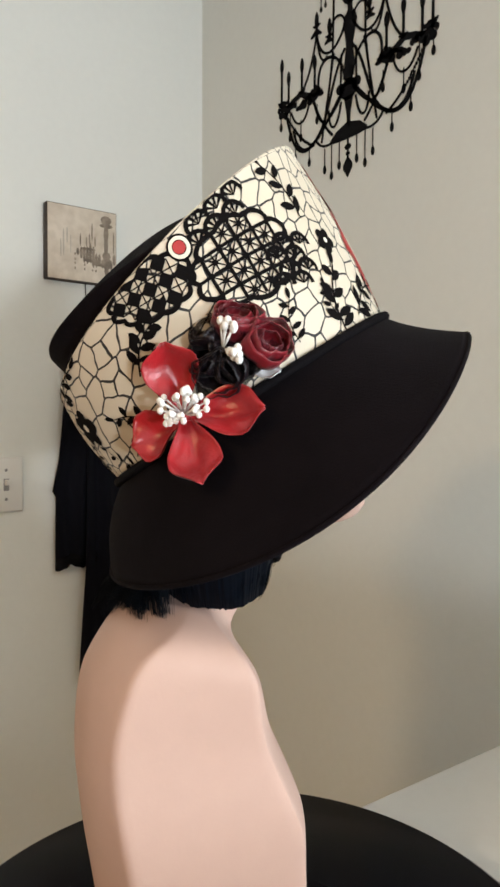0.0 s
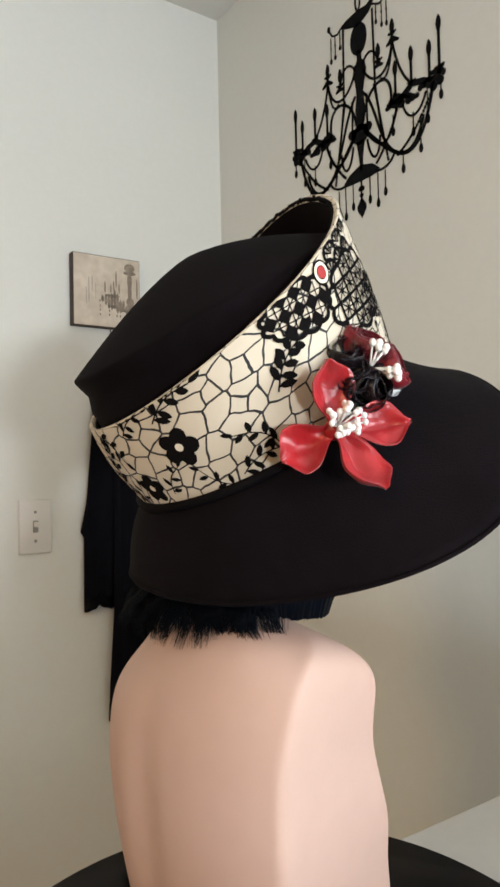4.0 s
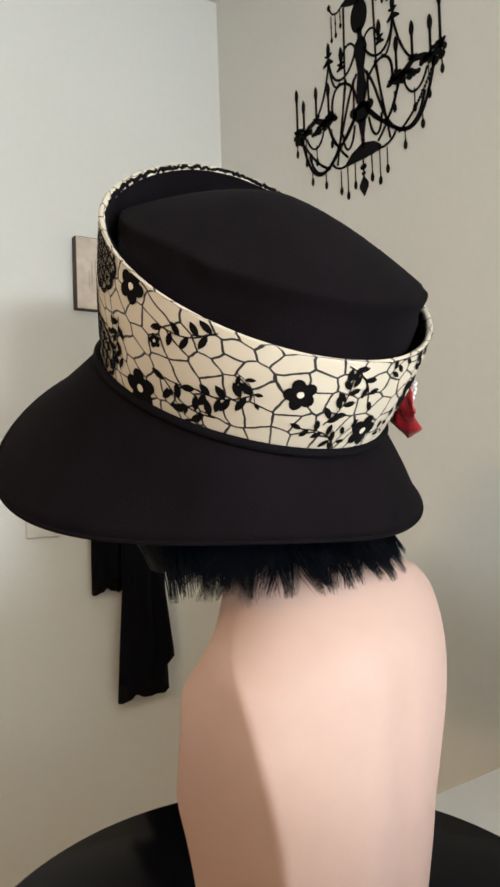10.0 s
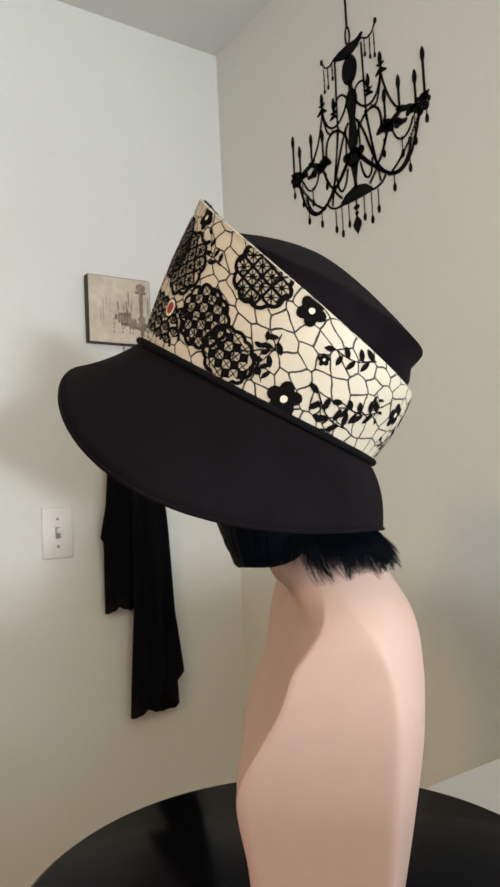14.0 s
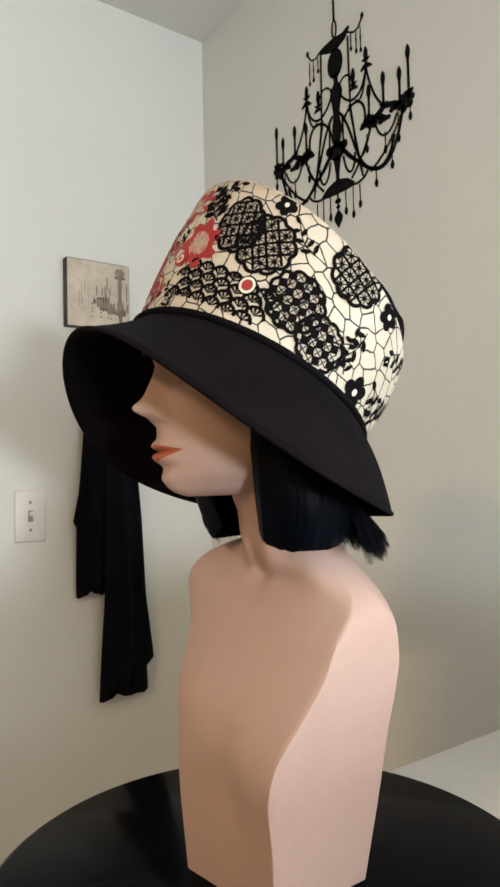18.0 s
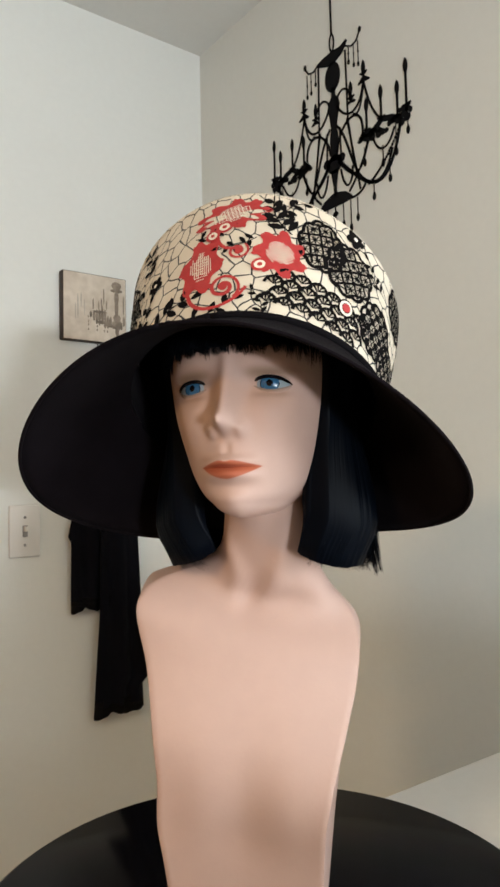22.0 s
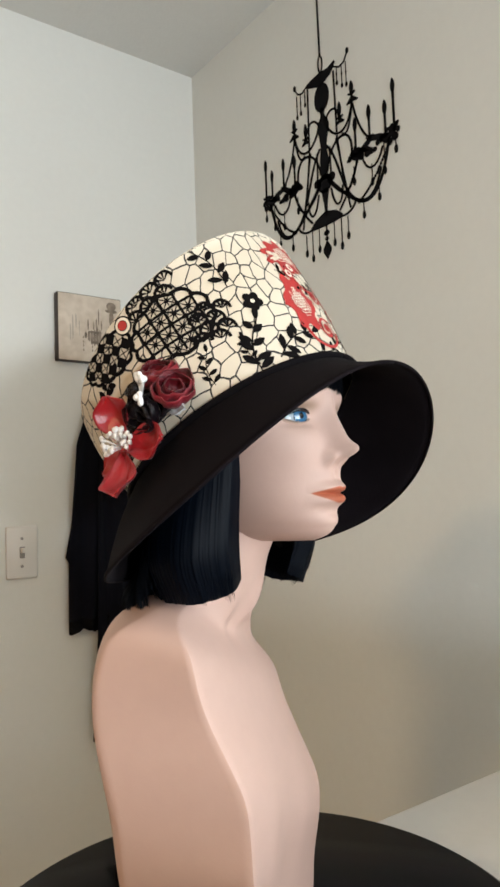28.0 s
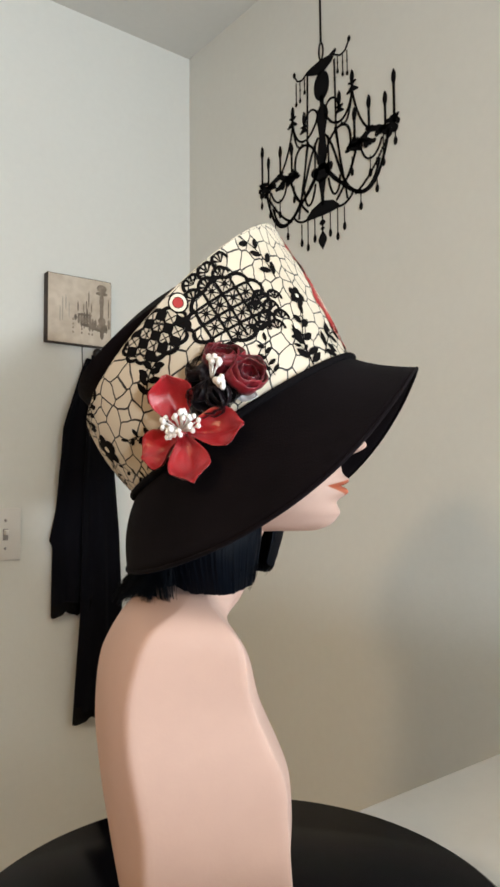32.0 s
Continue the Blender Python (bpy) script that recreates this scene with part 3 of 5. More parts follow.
def wig():
    e = tagged(new("wig"), "black bobbed wig with a straight fringe on the mannequin", "wig")
    rng = random.Random(5)
    bm = bmesh.new()
    loops = [[(*hair_at(2 * math.pi * k / 64, z + UP, -0.007), z + UP) for k in range(64)] for z in (1.375, 1.39, 1.405, 1.42)]
    loft(bm, loops, True, False, True)
    back = [[(*hair_at(radians(95 + 170 * k / 40), z + UP, -0.010), z + UP) for k in range(41)] for z in (1.235, 1.26, 1.30, 1.34, 1.378)]
    loft(bm, back, False)
    part("cap", bm, HAIR_CAP, e)

    def sheet(name, a0, a1, ztop, zend, label, n=150, tuck=0.010, ragged=0.004, thick=0.009, rounded=0.0, part_way=0.0):
        """A dense sheet of straight hair from ztop down to uneven ends that turn under."""
        bm = bmesh.new()
        outer, inner = [], []
        ends, wav, e1, e2 = [], [], 0.0, 0.0
        for k in range(n + 1):
            e1 = 0.75 * e1 + rng.uniform(-1, 1) * ragged * 0.6
            ends.append(zend + e1 + rng.uniform(-0.0006, 0.0006) + rounded * abs(2 * k / n - 1) ** 3)
            e2 = 0.82 * e2 + rng.uniform(-0.0002, 0.0002)
            wav.append(e2 + rng.uniform(-0.00006, 0.00006))
        rows = 16
        for i in range(rows + 1):
            u = i / rows
            o, q = [], []
            for k in range(n + 1):
                a = a0 + (a1 - a0) * k / n
                a += part_way * smooth(0.15, 0.9, u) * ((1 - k / n) if part_way > 0 else k / n)
                z = ztop + UP + (ends[k] - ztop) * u
                round_off = thick * (1 - smooth(0.0, 0.10, min(k, n - k) / n)) * 0.7
                g = wav[k] * smooth(0.1, 0.5, u) - tuck * smooth(0.78, 1.0, u) - round_off
                o.append((*hair_at(a, max(z, 1.2 + UP), g), z))
                t = thick * (1 - 0.75 * smooth(0.75, 1.0, u)) - round_off * 0.5
                q.append((*hair_at(a, max(z, 1.2 + UP), g - max(t, 0.001)), z))
            outer.append(o)
            inner.append(q)
        loft(bm, [o + q[::-1] for o, q in zip(outer, inner)], True, True, True)
        return part(name, bm, HAIR, e, label)

    def locks(name, a0, a1, count, zs, ze, grow, label, spread=0.006, drift=0.05, flare=0.0, each=10, curl=0.007, fan=0.030, thin=1.0, gather=0.75):
        """Thin tapering locks of fine strands that break up the edge of the sheets."""
        bm = bmesh.new()
        for i in range(count):
            a = a0 + (a1 - a0) * (i + rng.random()) / count
            g = grow + rng.uniform(-0.002, 0.001)
            z1 = ze + rng.uniform(-spread, spread)
            dr, fl = rng.uniform(-drift, drift), flare * rng.random()
            for j in range(each):
                da, dz, w = rng.gauss(0, fan), rng.uniform(-0.0025, 0.0025), rng.uniform(-0.0012, 0.0008)
                pts = []
                for k in range(6):
                    u = k / 5
                    z = zs + (z1 + dz - zs) * u + UP
                    pts.append((*hair_at(a + da * (1 - gather * u * u) + dr * u * u, max(z, 1.2 + UP), g + w + fl * u * u - curl * u ** 3), z))
                tube(bm, pts, [q * thin for q in (0.00036, 0.00036, 0.00034, 0.0003, 0.0002, 0.00008)], 4)
        tagged(part(name, bm, HAIR, e, label), kind="stuff")

    sheet("side_hair", radians(50), radians(118), 1.378, 1.2075, "straight glossy black side hair", 150, 0.010, 0.0012, 0.011, 0.012, radians(3.5))
    sheet("side_hair", radians(-118), radians(-51), 1.378, 1.2085, "straight glossy black side hair", 150, 0.010, 0.0012, 0.011, 0.012, radians(-6.5))
    sheet("back_hair", radians(112), radians(248), 1.285, 1.214, "black back hair with frayed ends", 260, 0.002, 0.003)
    sheet("fringe", radians(-58), radians(58), 1.425, 1.3725, "short straight black fringe", 150, 0.0, 0.0026, 0.004)
    locks("loose_hair", radians(60), radians(118), 16, 1.235, 1.2085, -0.006, "thin frayed hair ends", 0.0016, 0.02, 0, 5, 0.010, 0.04, 0.6)
    locks("loose_hair", radians(-118), radians(-60), 16, 1.235, 1.2085, -0.006, "thin frayed hair ends", 0.0016, 0.02, 0, 5, 0.010, 0.04, 0.6)
    locks("nape_hair", radians(112), radians(248), 140, 1.25, 1.204, 0.0, "thin frayed hair ends", 0.009, 0.20, 0.016, 26, 0.0, 0.050, 0.75, 0.50)
    locks("fringe_hair", radians(-58), radians(58), 150, 1.40, 1.3640, 0.0006, "thin fringe ends", 0.0060, 0.05, 0.0003, 12, 0.0, 0.034, 0.55)
    return e


the_wig = wig()

# ---- the hat ----


def ring_point(p, a):
    """A point of a tilted, slightly egg-shaped ring at the angle a."""
    fx, fz, bx, bz, half, mid, z2, x2, egg, zs = p
    c, s, c2, s2 = math.cos(a), math.sin(a), math.cos(2 * a), math.sin(2 * a)
    return Vector(((fx + bx) / 2 + (fx - bx) / 2 * c + x2 * c2, mid + half * s + egg * s2, (fz + bz) / 2 + (fz - bz) / 2 * c + z2 * c2 + zs * s))


# front x, z and back x, z of the ring, half width, middle, waves
LOW = (0.1004, 1.4033, -0.0773, 1.2914, 0.1014, 0.0081, 0.0015, 0.0005, 0.0014, 0.0049)
HIGH = (0.0572, 1.5240, -0.0989, 1.3539, 0.1116, 0.0054, -0.0103, -0.0146, -0.0191, 0.0031)
TIP = (0.0530, 1.4859, -0.1255, 1.3772, 0.1046, 0.0060, 0.0, 0.0, -0.0008, 0.0031)


def band_point(a, v, out=0.0):
    """The printed band at the angle a and the height v from 0 (brim) to 1 (upper edge)."""
    b = ring_point(LOW, a).lerp(ring_point(HIGH, a), v)
    n = Vector((math.cos(a), math.sin(a), 0.0))
    return b + n * (out + 0.004 * math.sin(math.pi * v))


def brim_edge(a):
    c, c2, c3, s, s2, s3 = math.cos(a), math.cos(2 * a), math.cos(3 * a), math.sin(a), math.sin(2 * a), math.sin(3 * a)
    return Vector((0.0332 + 0.1222 * c + 0.0022 * c2 - 0.0040 * c3 - 0.0027 * s + 0.0058 * s2 - 0.0002 * s3,
                   -0.0010 - 0.0012 * c - 0.0072 * c2 + 0.0005 * c3 + 0.1624 * s + 0.0189 * s2 - 0.0039 * s3,
                   1.2925 + 0.0723 * c + 0.0232 * c2 + 0.0034 * c3 + 0.0027 * s + 0.0017 * s2 + 0.0025 * s3))


def hat():
    e = tagged(new("hat"), "black felt brimmed hat with cream printed band and flowers", "hat")
    N = 144
    A = [2 * math.pi * k / N for k in range(N)]
    # brim: upper and lower skin with a rounded edge
    bm = bmesh.new()
    loops = []
    M = 14
    for side in (0, 1):
        ks = range(M + 1) if side == 0 else range(M, -1, -1)
        for k in ks:
            u = k / M
            lp = []
            for a in A:
                p, q = ring_point(LOW, a), brim_edge(a)
                o = Vector((math.cos(a), math.sin(a), 0.5)).normalized()
                sag = 0.0014 - 0.0043 * math.cos(a) - 0.0006 * math.sin(a) - 0.0011 * math.cos(2 * a) - 0.006 * math.exp(-((math.degrees(a) - 270) / 30) ** 2)
                w = p.lerp(q, u) + o * (sag * math.sin(math.pi * u) ** 0.9)
                d = (q - p).normalized()
                nn = Vector((-math.sin(a), math.cos(a), 0)).cross(d).normalized()
                if nn.z > 0:
                    nn = -nn
                th = 0.0028 if u < 0.999 else 0.0012
                lp.append(w + nn * (th if side else 0.0))
            loops.append(lp)
    loft(bm, loops)
    part("brim", bm, FELT, e, "wide drooping black felt brim")
    bm = bmesh.new()
    pts = [brim_edge(a) + Vector((0, 0, -0.001)) for a in A]
    tube(bm, pts + pts[:1], 0.0014, 8)
    part("brim_edge", bm, FELT, e, "rounded stitched edge of the brim")
    # cord round the foot of the band
    bm = bmesh.new()
    pts = [band_point(a, 0.0, 0.0024) for a in A]
    tube(bm, pts + pts[:1], 0.0030, 10)
    part("cord", bm, CORD, e, "black corded trim round the band")
    # band
    bm = bmesh.new()
    uv = bm.loops.layers.uv.new("UVMap")
    Mv = 16
    outer = [[bm.verts.new(band_point(a, v / Mv)) for a in A] for v in range(Mv + 1)]
    lip = [[bm.verts.new(band_point(a, 1.0, d) + Vector((0, 0, h))) for a in A] for d, h in ((0.0004, 0.0010), (-0.0010, 0.0022), (-0.0028, 0.0020), (-0.0042, 0.0004), (-0.0046, -0.0030))]
    inner = [[bm.verts.new(band_point(a, v, -0.0050)) for a in A] for v in (0.85, 0.5)]
    rows = outer + lip
    tall = [(band_point(a, 1.0) - band_point(a, 0.0)).length for a in A + A[:1]]
    for r, (p, q) in enumerate(zip(rows, rows[1:])):
        for i in range(N):
            j = (i + 1) % N
            f = bm.faces.new((p[i], p[j], q[j], q[i]))
            for lo, (ii, rr) in zip(f.loops, ((i, r), (i + 1, r), (i + 1, r + 1), (i, r + 1))):
                lo[uv].uv = (ii / N * 0.66, rr / Mv * tall[ii])
    rows = [lip[-1]] + inner
    for p, q in zip(rows, rows[1:]):
        for i in range(N):
            j = (i + 1) % N
            bm.faces.new((p[i], p[j], q[j], q[i])).material_index = 1
    band = part("band", bm, [FABRIC, FELT], e, "cream fabric band with a black web print")
    # crown: side and domed tip inside the band
    bm = bmesh.new()
    n = Vector((-0.64, 0, 0.77))
    mid = sum((ring_point(TIP, a) for a in A), Vector()) / N
    ahead = Vector((0.77, 0, 0.64))

    def within(p, a):
        """Keeps a point of the crown inside the band round it."""
        lo, hi = ring_point(LOW, a), ring_point(HIGH, a)
        v = (p.z - lo.z) / (hi.z - lo.z)
        o = Vector((math.cos(a), math.sin(a), 0.0))
        over = (p - band_point(a, min(max(v, 0.0), 1.0), -0.0085)).dot(o)
        return p - o * (over * smooth(1.12, 1.02, v)) if over > 0 else p

    loops = [[band_point(a, 0.45, -0.010) for a in A], [within(band_point(a, 0.80, -0.009).lerp(ring_point(TIP, a), 0.5), a) for a in A]]
    for r, h in ((0.988, -0.015), (0.998, -0.0065), (1.0, -0.0022)):
        loops.append([within(mid.lerp(ring_point(TIP, a), r) + n * h, a) for a in A])
    for r in (0.994, 0.975, 0.94, 0.88, 0.80, 0.70, 0.58, 0.45, 0.32, 0.20, 0.09, 0.02):
        h = 0.0337 * (1 - r ** 1.5163) - 0.0008
        loops.append([within(mid.lerp(ring_point(TIP, a), r) + n * h + ahead * (0.0133 * (1 - r * r)), a) for a in A])
    loft(bm, loops, True, False, True)
    part("crown", bm, FELT, e, "black felt crown with a domed tip")
    # uneven black edging inside the upper rim
    bm = bmesh.new()
    rr = random.Random(21)
    fine = [2 * math.pi * k / 320 for k in range(320)]
    pts = [band_point(a, 1.0, -0.0044 + rr.uniform(-0.0006, 0.0006)) + Vector((0, 0, -0.0012 + rr.uniform(-0.0010, 0.0016))) for a in fine]
    tube(bm, pts + pts[:1], [0.0010 + 0.0009 * rr.random() for k in range(320)] + [0.0014], 6)
    part("rim_edging", bm, CORD, e, "uneven black edging inside the upper rim")
    # lining under the crown
    bm = bmesh.new()
    loft(bm, [[band_point(a, v, o) for a in A] for v, o in ((0.0, -0.0015), (0.15, -0.004), (0.5, -0.006), (0.52, -0.012))])
    part("lining", bm, FELT, e, "black felt lining inside the hat")
    return e, band


def fabric():
    """Cream cotton with a fine irregular black web, by the band's own coordinates in metres."""
    m = bpy.data.materials.new("printed_cotton")
    m.use_nodes = True
    nt = m.node_tree
    b = nt.nodes["Principled BSDF"]
    co = nt.nodes.new("ShaderNodeTexCoord")
    wob = nt.nodes.new("ShaderNodeTexNoise")
    wob.inputs["Scale"].default_value = 60
    vm = nt.nodes.new("ShaderNodeMixRGB")
    vm.blend_type, vm.inputs[0].default_value = "LINEAR_LIGHT", 0.003
    nt.links.new(co.outputs["UV"], vm.inputs[1])
    nt.links.new(co.outputs["UV"], wob.inputs["Vector"])
    nt.links.new(wob.outputs["Color"], vm.inputs[2])
    vo = nt.nodes.new("ShaderNodeTexVoronoi")
    vo.voronoi_dimensions, vo.feature = "2D", "DISTANCE_TO_EDGE"
    vo.inputs["Scale"].default_value, vo.inputs["Randomness"].default_value = 74, 0.85
    nt.links.new(vm.outputs[0], vo.inputs["Vector"])
    th = nt.nodes.new("ShaderNodeMapRange")
    th.inputs[1].default_value, th.inputs[2].default_value = 0.043, 0.050
    nt.links.new(vo.outputs["Distance"], th.inputs[0])
    cn = nt.nodes.new("ShaderNodeTexNoise")
    cn.inputs["Scale"].default_value = 18
    nt.links.new(co.outputs["UV"], cn.inputs["Vector"])
    cream = nt.nodes.new("ShaderNodeMix")
    cream.data_type = "RGBA"
    cream.inputs[6].default_value, cream.inputs[7].default_value = (0.64, 0.57, 0.455, 1), (0.57, 0.48, 0.35, 1)
    nt.links.new(cn.outputs[0], cream.inputs[0])
    mx = nt.nodes.new("ShaderNodeMix")
    mx.data_type = "RGBA"
    mx.inputs[6].default_value = (0.007, 0.006, 0.006, 1)
    nt.links.new(cream.outputs[2], mx.inputs[7])
    nt.links.new(th.outputs[0], mx.inputs[0])
    nt.links.new(mx.outputs[2], b.inputs["Base Color"])
    b.inputs["Roughness"].default_value = 0.62
    b.inputs["Sheen Weight"].default_value = 0.1
    wv = nt.nodes.new("ShaderNodeTexNoise")
    wv.inputs["Scale"].default_value = 1500
    nt.links.new(co.outputs["UV"], wv.inputs["Vector"])
    bp = nt.nodes.new("ShaderNodeBump")
    bp.inputs["Strength"].default_value, bp.inputs["Distance"].default_value = 0.15, 0.0005
    nt.links.new(wv.outputs[0], bp.inputs["Height"])
    nt.links.new(bp.outputs[0], b.inputs["Normal"])
    return m


FABRIC = fabric()
the_hat, the_band = hat()


# ---- on the walls ----
DECAL_Y = -0.507


def decal():
    """Chandelier of thin black vinyl on the east wall: u along the wall to the south, z up."""
    e = tagged(new("chandelier_decal"), "black vinyl chandelier silhouette decal stuck on the wall", "wall decal")
    e.matrix_world = pose(-0.0006, DECAL_Y, 0.039) @ Matrix.Diagonal((1, 0.97, 0.97, 1))
    P = lambda u, z: Vector((0, -u, z))

    def stroke(bm, pts, w):
        ws = [1.22 * q for q in w] if isinstance(w, (list, tuple)) else [1.22 * w] * len(pts)
        rows = []
        for i, (u, z) in enumerate(pts):
            a, b = pts[max(i - 1, 0)], pts[min(i + 1, len(pts) - 1)]
            dx, dz = b[0] - a[0], b[1] - a[1]
            L = math.hypot(dx, dz) or 1
            nx, nz = -dz / L * ws[i] / 2, dx / L * ws[i] / 2
            rows.append([(-0.0012, -(u + nx), z + nz), (-0.0012, -(u - nx), z - nz), (0, -(u - nx), z - nz), (0, -(u + nx), z + nz)])
        loft(bm, rows, True, True, True)

    def blob(bm, u, z, ru, rz, pts=14, pinch=0.0):
        lo = []
        for d in (-0.0012, 0.0):
            lp = []
            for k in range(pts):
                a = 2 * math.pi * k / pts
                q = 1 - pinch * max(0, math.sin(a)) ** 2
                lp.append((d, -(u + ru * math.cos(a) * q), z + rz * math.sin(a)))
            lo.append(lp)
        loft(bm, lo, True, True, True)

    def drop(bm, u, z, s=1.0, string=0.03):
        stroke(bm, [(u, z + string), (u, z)], 0.0014)
        blob(bm, u, z - 0.006 * s, 0.0042 * s, 0.0085 * s, 10, 0.5)

    def piece(name, fn, label=""):
        bm = bmesh.new()
        fn(bm)
        part(name, bm, VINYL, e, label, smooth=False)

    def stem(bm):
        stroke(bm, [(0.0, 2.4825), (0.001, 2.37), (0.002, 2.265)], 0.0042)

    piece("rod", stem, "thin straight rod up to the ceiling")

    def loop(bm):
        stroke(bm, [(0.002 + 0.0065 * math.cos(a), 2.249 + 0.019 * math.sin(a)) for a in (2 * math.pi * k / 20 for k in range(21))], 0.0032)

    piece("loop", loop)

    def canopy(bm):
        stroke(bm, [(-0.047, 2.219), (-0.03, 2.218), (0, 2.214), (0.03, 2.22), (0.047, 2.233)], [0.005, 0.015, 0.027, 0.015, 0.005])
        for q in (-1, 1):
            stroke(bm, [(q * 0.042, 2.222), (q * 0.06, 2.212), (q * 0.075, 2.216), (q * 0.085, 2.231)], 0.003)
            blob(bm, q * 0.086, 2.235, 0.0045, 0.007, 8)
            for k, (u, z) in enumerate(((0.052, 2.185), (0.067, 2.172), (0.080, 2.168))):
                stroke(bm, [(q * u, 2.214), (q * u, z)], 0.0012)
                blob(bm, q * u, z - 0.004, 0.0035, 0.006, 8, 0.4)
                blob(bm, q * u, (2.214 + z) / 2, 0.002, 0.003, 6)

    piece("canopy", canopy, "small top canopy with bead strings")

    def column(bm):
        blob(bm, 0.002, 2.172, 0.0235, 0.033, 20)
        stroke(bm, [(0.002, 2.15), (0.003, 2.13), (0.003, 2.12)], [0.010, 0.010, 0.02])
        stroke(bm, [(0.003, 2.122), (0.003, 2.105), (0.003, 2.085), (0.002, 2.06), (0.002, 2.03), (0.001, 2.0), (0.001, 1.985)], [0.022, 0.031, 0.022, 0.014, 0.022, 0.016, 0.02])
        blob(bm, 0.001, 1.978, 0.023, 0.021, 16)
        for q in (-1, 1):
            blob(bm, q * 0.022, 1.985, 0.012, 0.011, 8)
        stroke(bm, [(0.001, 1.965), (0.001, 1.93), (0.002, 1.905)], [0.02, 0.008, 0.006])

    piece("column", column, "turned central column")

    def bowl(bm):
        stroke(bm, [(-0.048, 1.889), (-0.03, 1.895), (0.0, 1.9), (0.03, 1.896), (0.05, 1.89)], [0.006, 0.018, 0.027, 0.020, 0.006])
        for q in (-1, 1):
            stroke(bm, bez((q * 0.045, 1.889), (q * 0.066, 1.883), (q * 0.085, 1.894), (q * 0.09, 1.905), 8), 0.004)
        stroke(bm, [(0, 1.885), (0, 1.842)], 0.003)
        blob(bm, 0, 1.868, 0.009, 0.006, 8)
        blob(bm, 0, 1.855, 0.006, 0.004, 8)
        lo = [[(d, -u, z) for u, z in ((0, 1.851), (0.0125, 1.834), (0.012, 1.826), (0, 1.809), (-0.012, 1.826), (-0.0125, 1.834))] for d in (-0.0012, 0.0)]
        loft(bm, lo, True, True, True)

    piece("bowl", bowl, "bottom bowl with a hanging prism")

    def candle(u, zb, zt):
        def fn(bm):
            stroke(bm, [(u, zb), (u, zt - 0.022)], 0.0045)
            blob(bm, u, zt - 0.013, 0.0058, 0.0155, 12, 0.55)
            stroke(bm, [(u - 0.011, zb + 0.004), (u, zb), (u + 0.011, zb + 0.004)], [0.002, 0.008, 0.002])
        return fn

    for q in (-1, 1):
        for u, zb, zt in ((0.204, 2.018, 2.112), (0.181, 2.005, 2.078), (0.138, 2.02, 2.089), (0.098, 2.0, 2.080), (0.093, 2.135, 2.163), (0.055, 2.10, 2.135)):
            piece("candle", candle(q * u, zb, zt), "slim candle with a flame shaped bulb")

        def pans(bm, q=q):
            stroke(bm, [(q * 0.215, 2.023), (q * 0.20, 2.006), (q * 0.18, 2.0), (q * 0.165, 2.012), (q * 0.14, 2.018), (q * 0.12, 2.006), (q * 0.10, 1.996), (q * 0.075, 2.004)],
                   [0.003, 0.010, 0.015, 0.010, 0.010, 0.012, 0.016, 0.004])
            for u in (0.205, 0.19, 0.13, 0.112, 0.088):
                blob(bm, q * u, 1.998 + 0.008 * math.sin(u * 90), 0.0085, 0.0085, 9)
            rl = random.Random(8)
            for k in range(16):
                u = 0.078 + 0.135 * k / 15
                blob(bm, q * u, 2.004 + 0.007 * math.sin(u * 75) + rl.uniform(-0.007, 0.006), rl.uniform(0.0045, 0.008), rl.uniform(0.004, 0.0075), 8)
            stroke(bm, [(q * 0.078, 2.118), (q * 0.093, 2.126), (q * 0.11, 2.118)], [0.003, 0.012, 0.003])
            stroke(bm, [(q * 0.045, 2.09), (q * 0.055, 2.096), (q * 0.068, 2.09)], [0.003, 0.010, 0.003])

        piece("drip_pan", pans, "leafy drip pans under the candles")

        def arms(bm, q=q):
            stroke(bm, bez((q * 0.012, 1.985), (q * 0.09, 1.90), (q * 0.15, 1.83), (q * 0.19, 2.0), 18), 0.0052)
            stroke(bm, bez((q * 0.012, 1.98), (q * 0.055, 1.93), (q * 0.075, 1.91), (q * 0.10, 1.99), 14), 0.0046)
            stroke(bm, bez((q * 0.01, 2.0), (q * 0.02, 2.075), (q * 0.10, 2.085), (q * 0.085, 2.0), 16), 0.0046)
            stroke(bm, bez((q * 0.01, 2.06), (q * 0.05, 2.02), (q * 0.05, 1.93), (q * 0.10, 1.905), 14), 0.0046)
            stroke(bm, bez((q * 0.10, 1.905), (q * 0.125, 1.89), (q * 0.15, 1.90), (q * 0.165, 1.95), 10), 0.0044)
            stroke(bm, bez((q * 0.012, 2.105), (q * 0.04, 2.05), (q * 0.085, 2.06), (q * 0.093, 2.125), 14), 0.0042)
            stroke(bm, bez((q * 0.01, 2.11), (q * 0.02, 2.14), (q * 0.05, 2.14), (q * 0.055, 2.095), 10), 0.0036)
            stroke(bm, bez((q * 0.093, 2.12), (q * 0.105, 2.06), (q * 0.125, 2.03), (q * 0.14, 2.02), 10), 0.004)
            stroke(bm, bez((q * 0.02, 1.96), (q * 0.03, 1.90), (q * 0.055, 1.91), (q * 0.055, 1.955), 10), 0.004)
            stroke(bm, bez((q * 0.093, 2.12), (q * 0.085, 2.07), (q * 0.075, 2.05), (q * 0.06, 2.065), 8), 0.0036)
            stroke(bm, bez((q * 0.115, 1.99), (q * 0.125, 1.95), (q * 0.155, 1.945), (q * 0.172, 1.99), 10), 0.0036)

        piece("arm", arms, "curved scrolling arms")

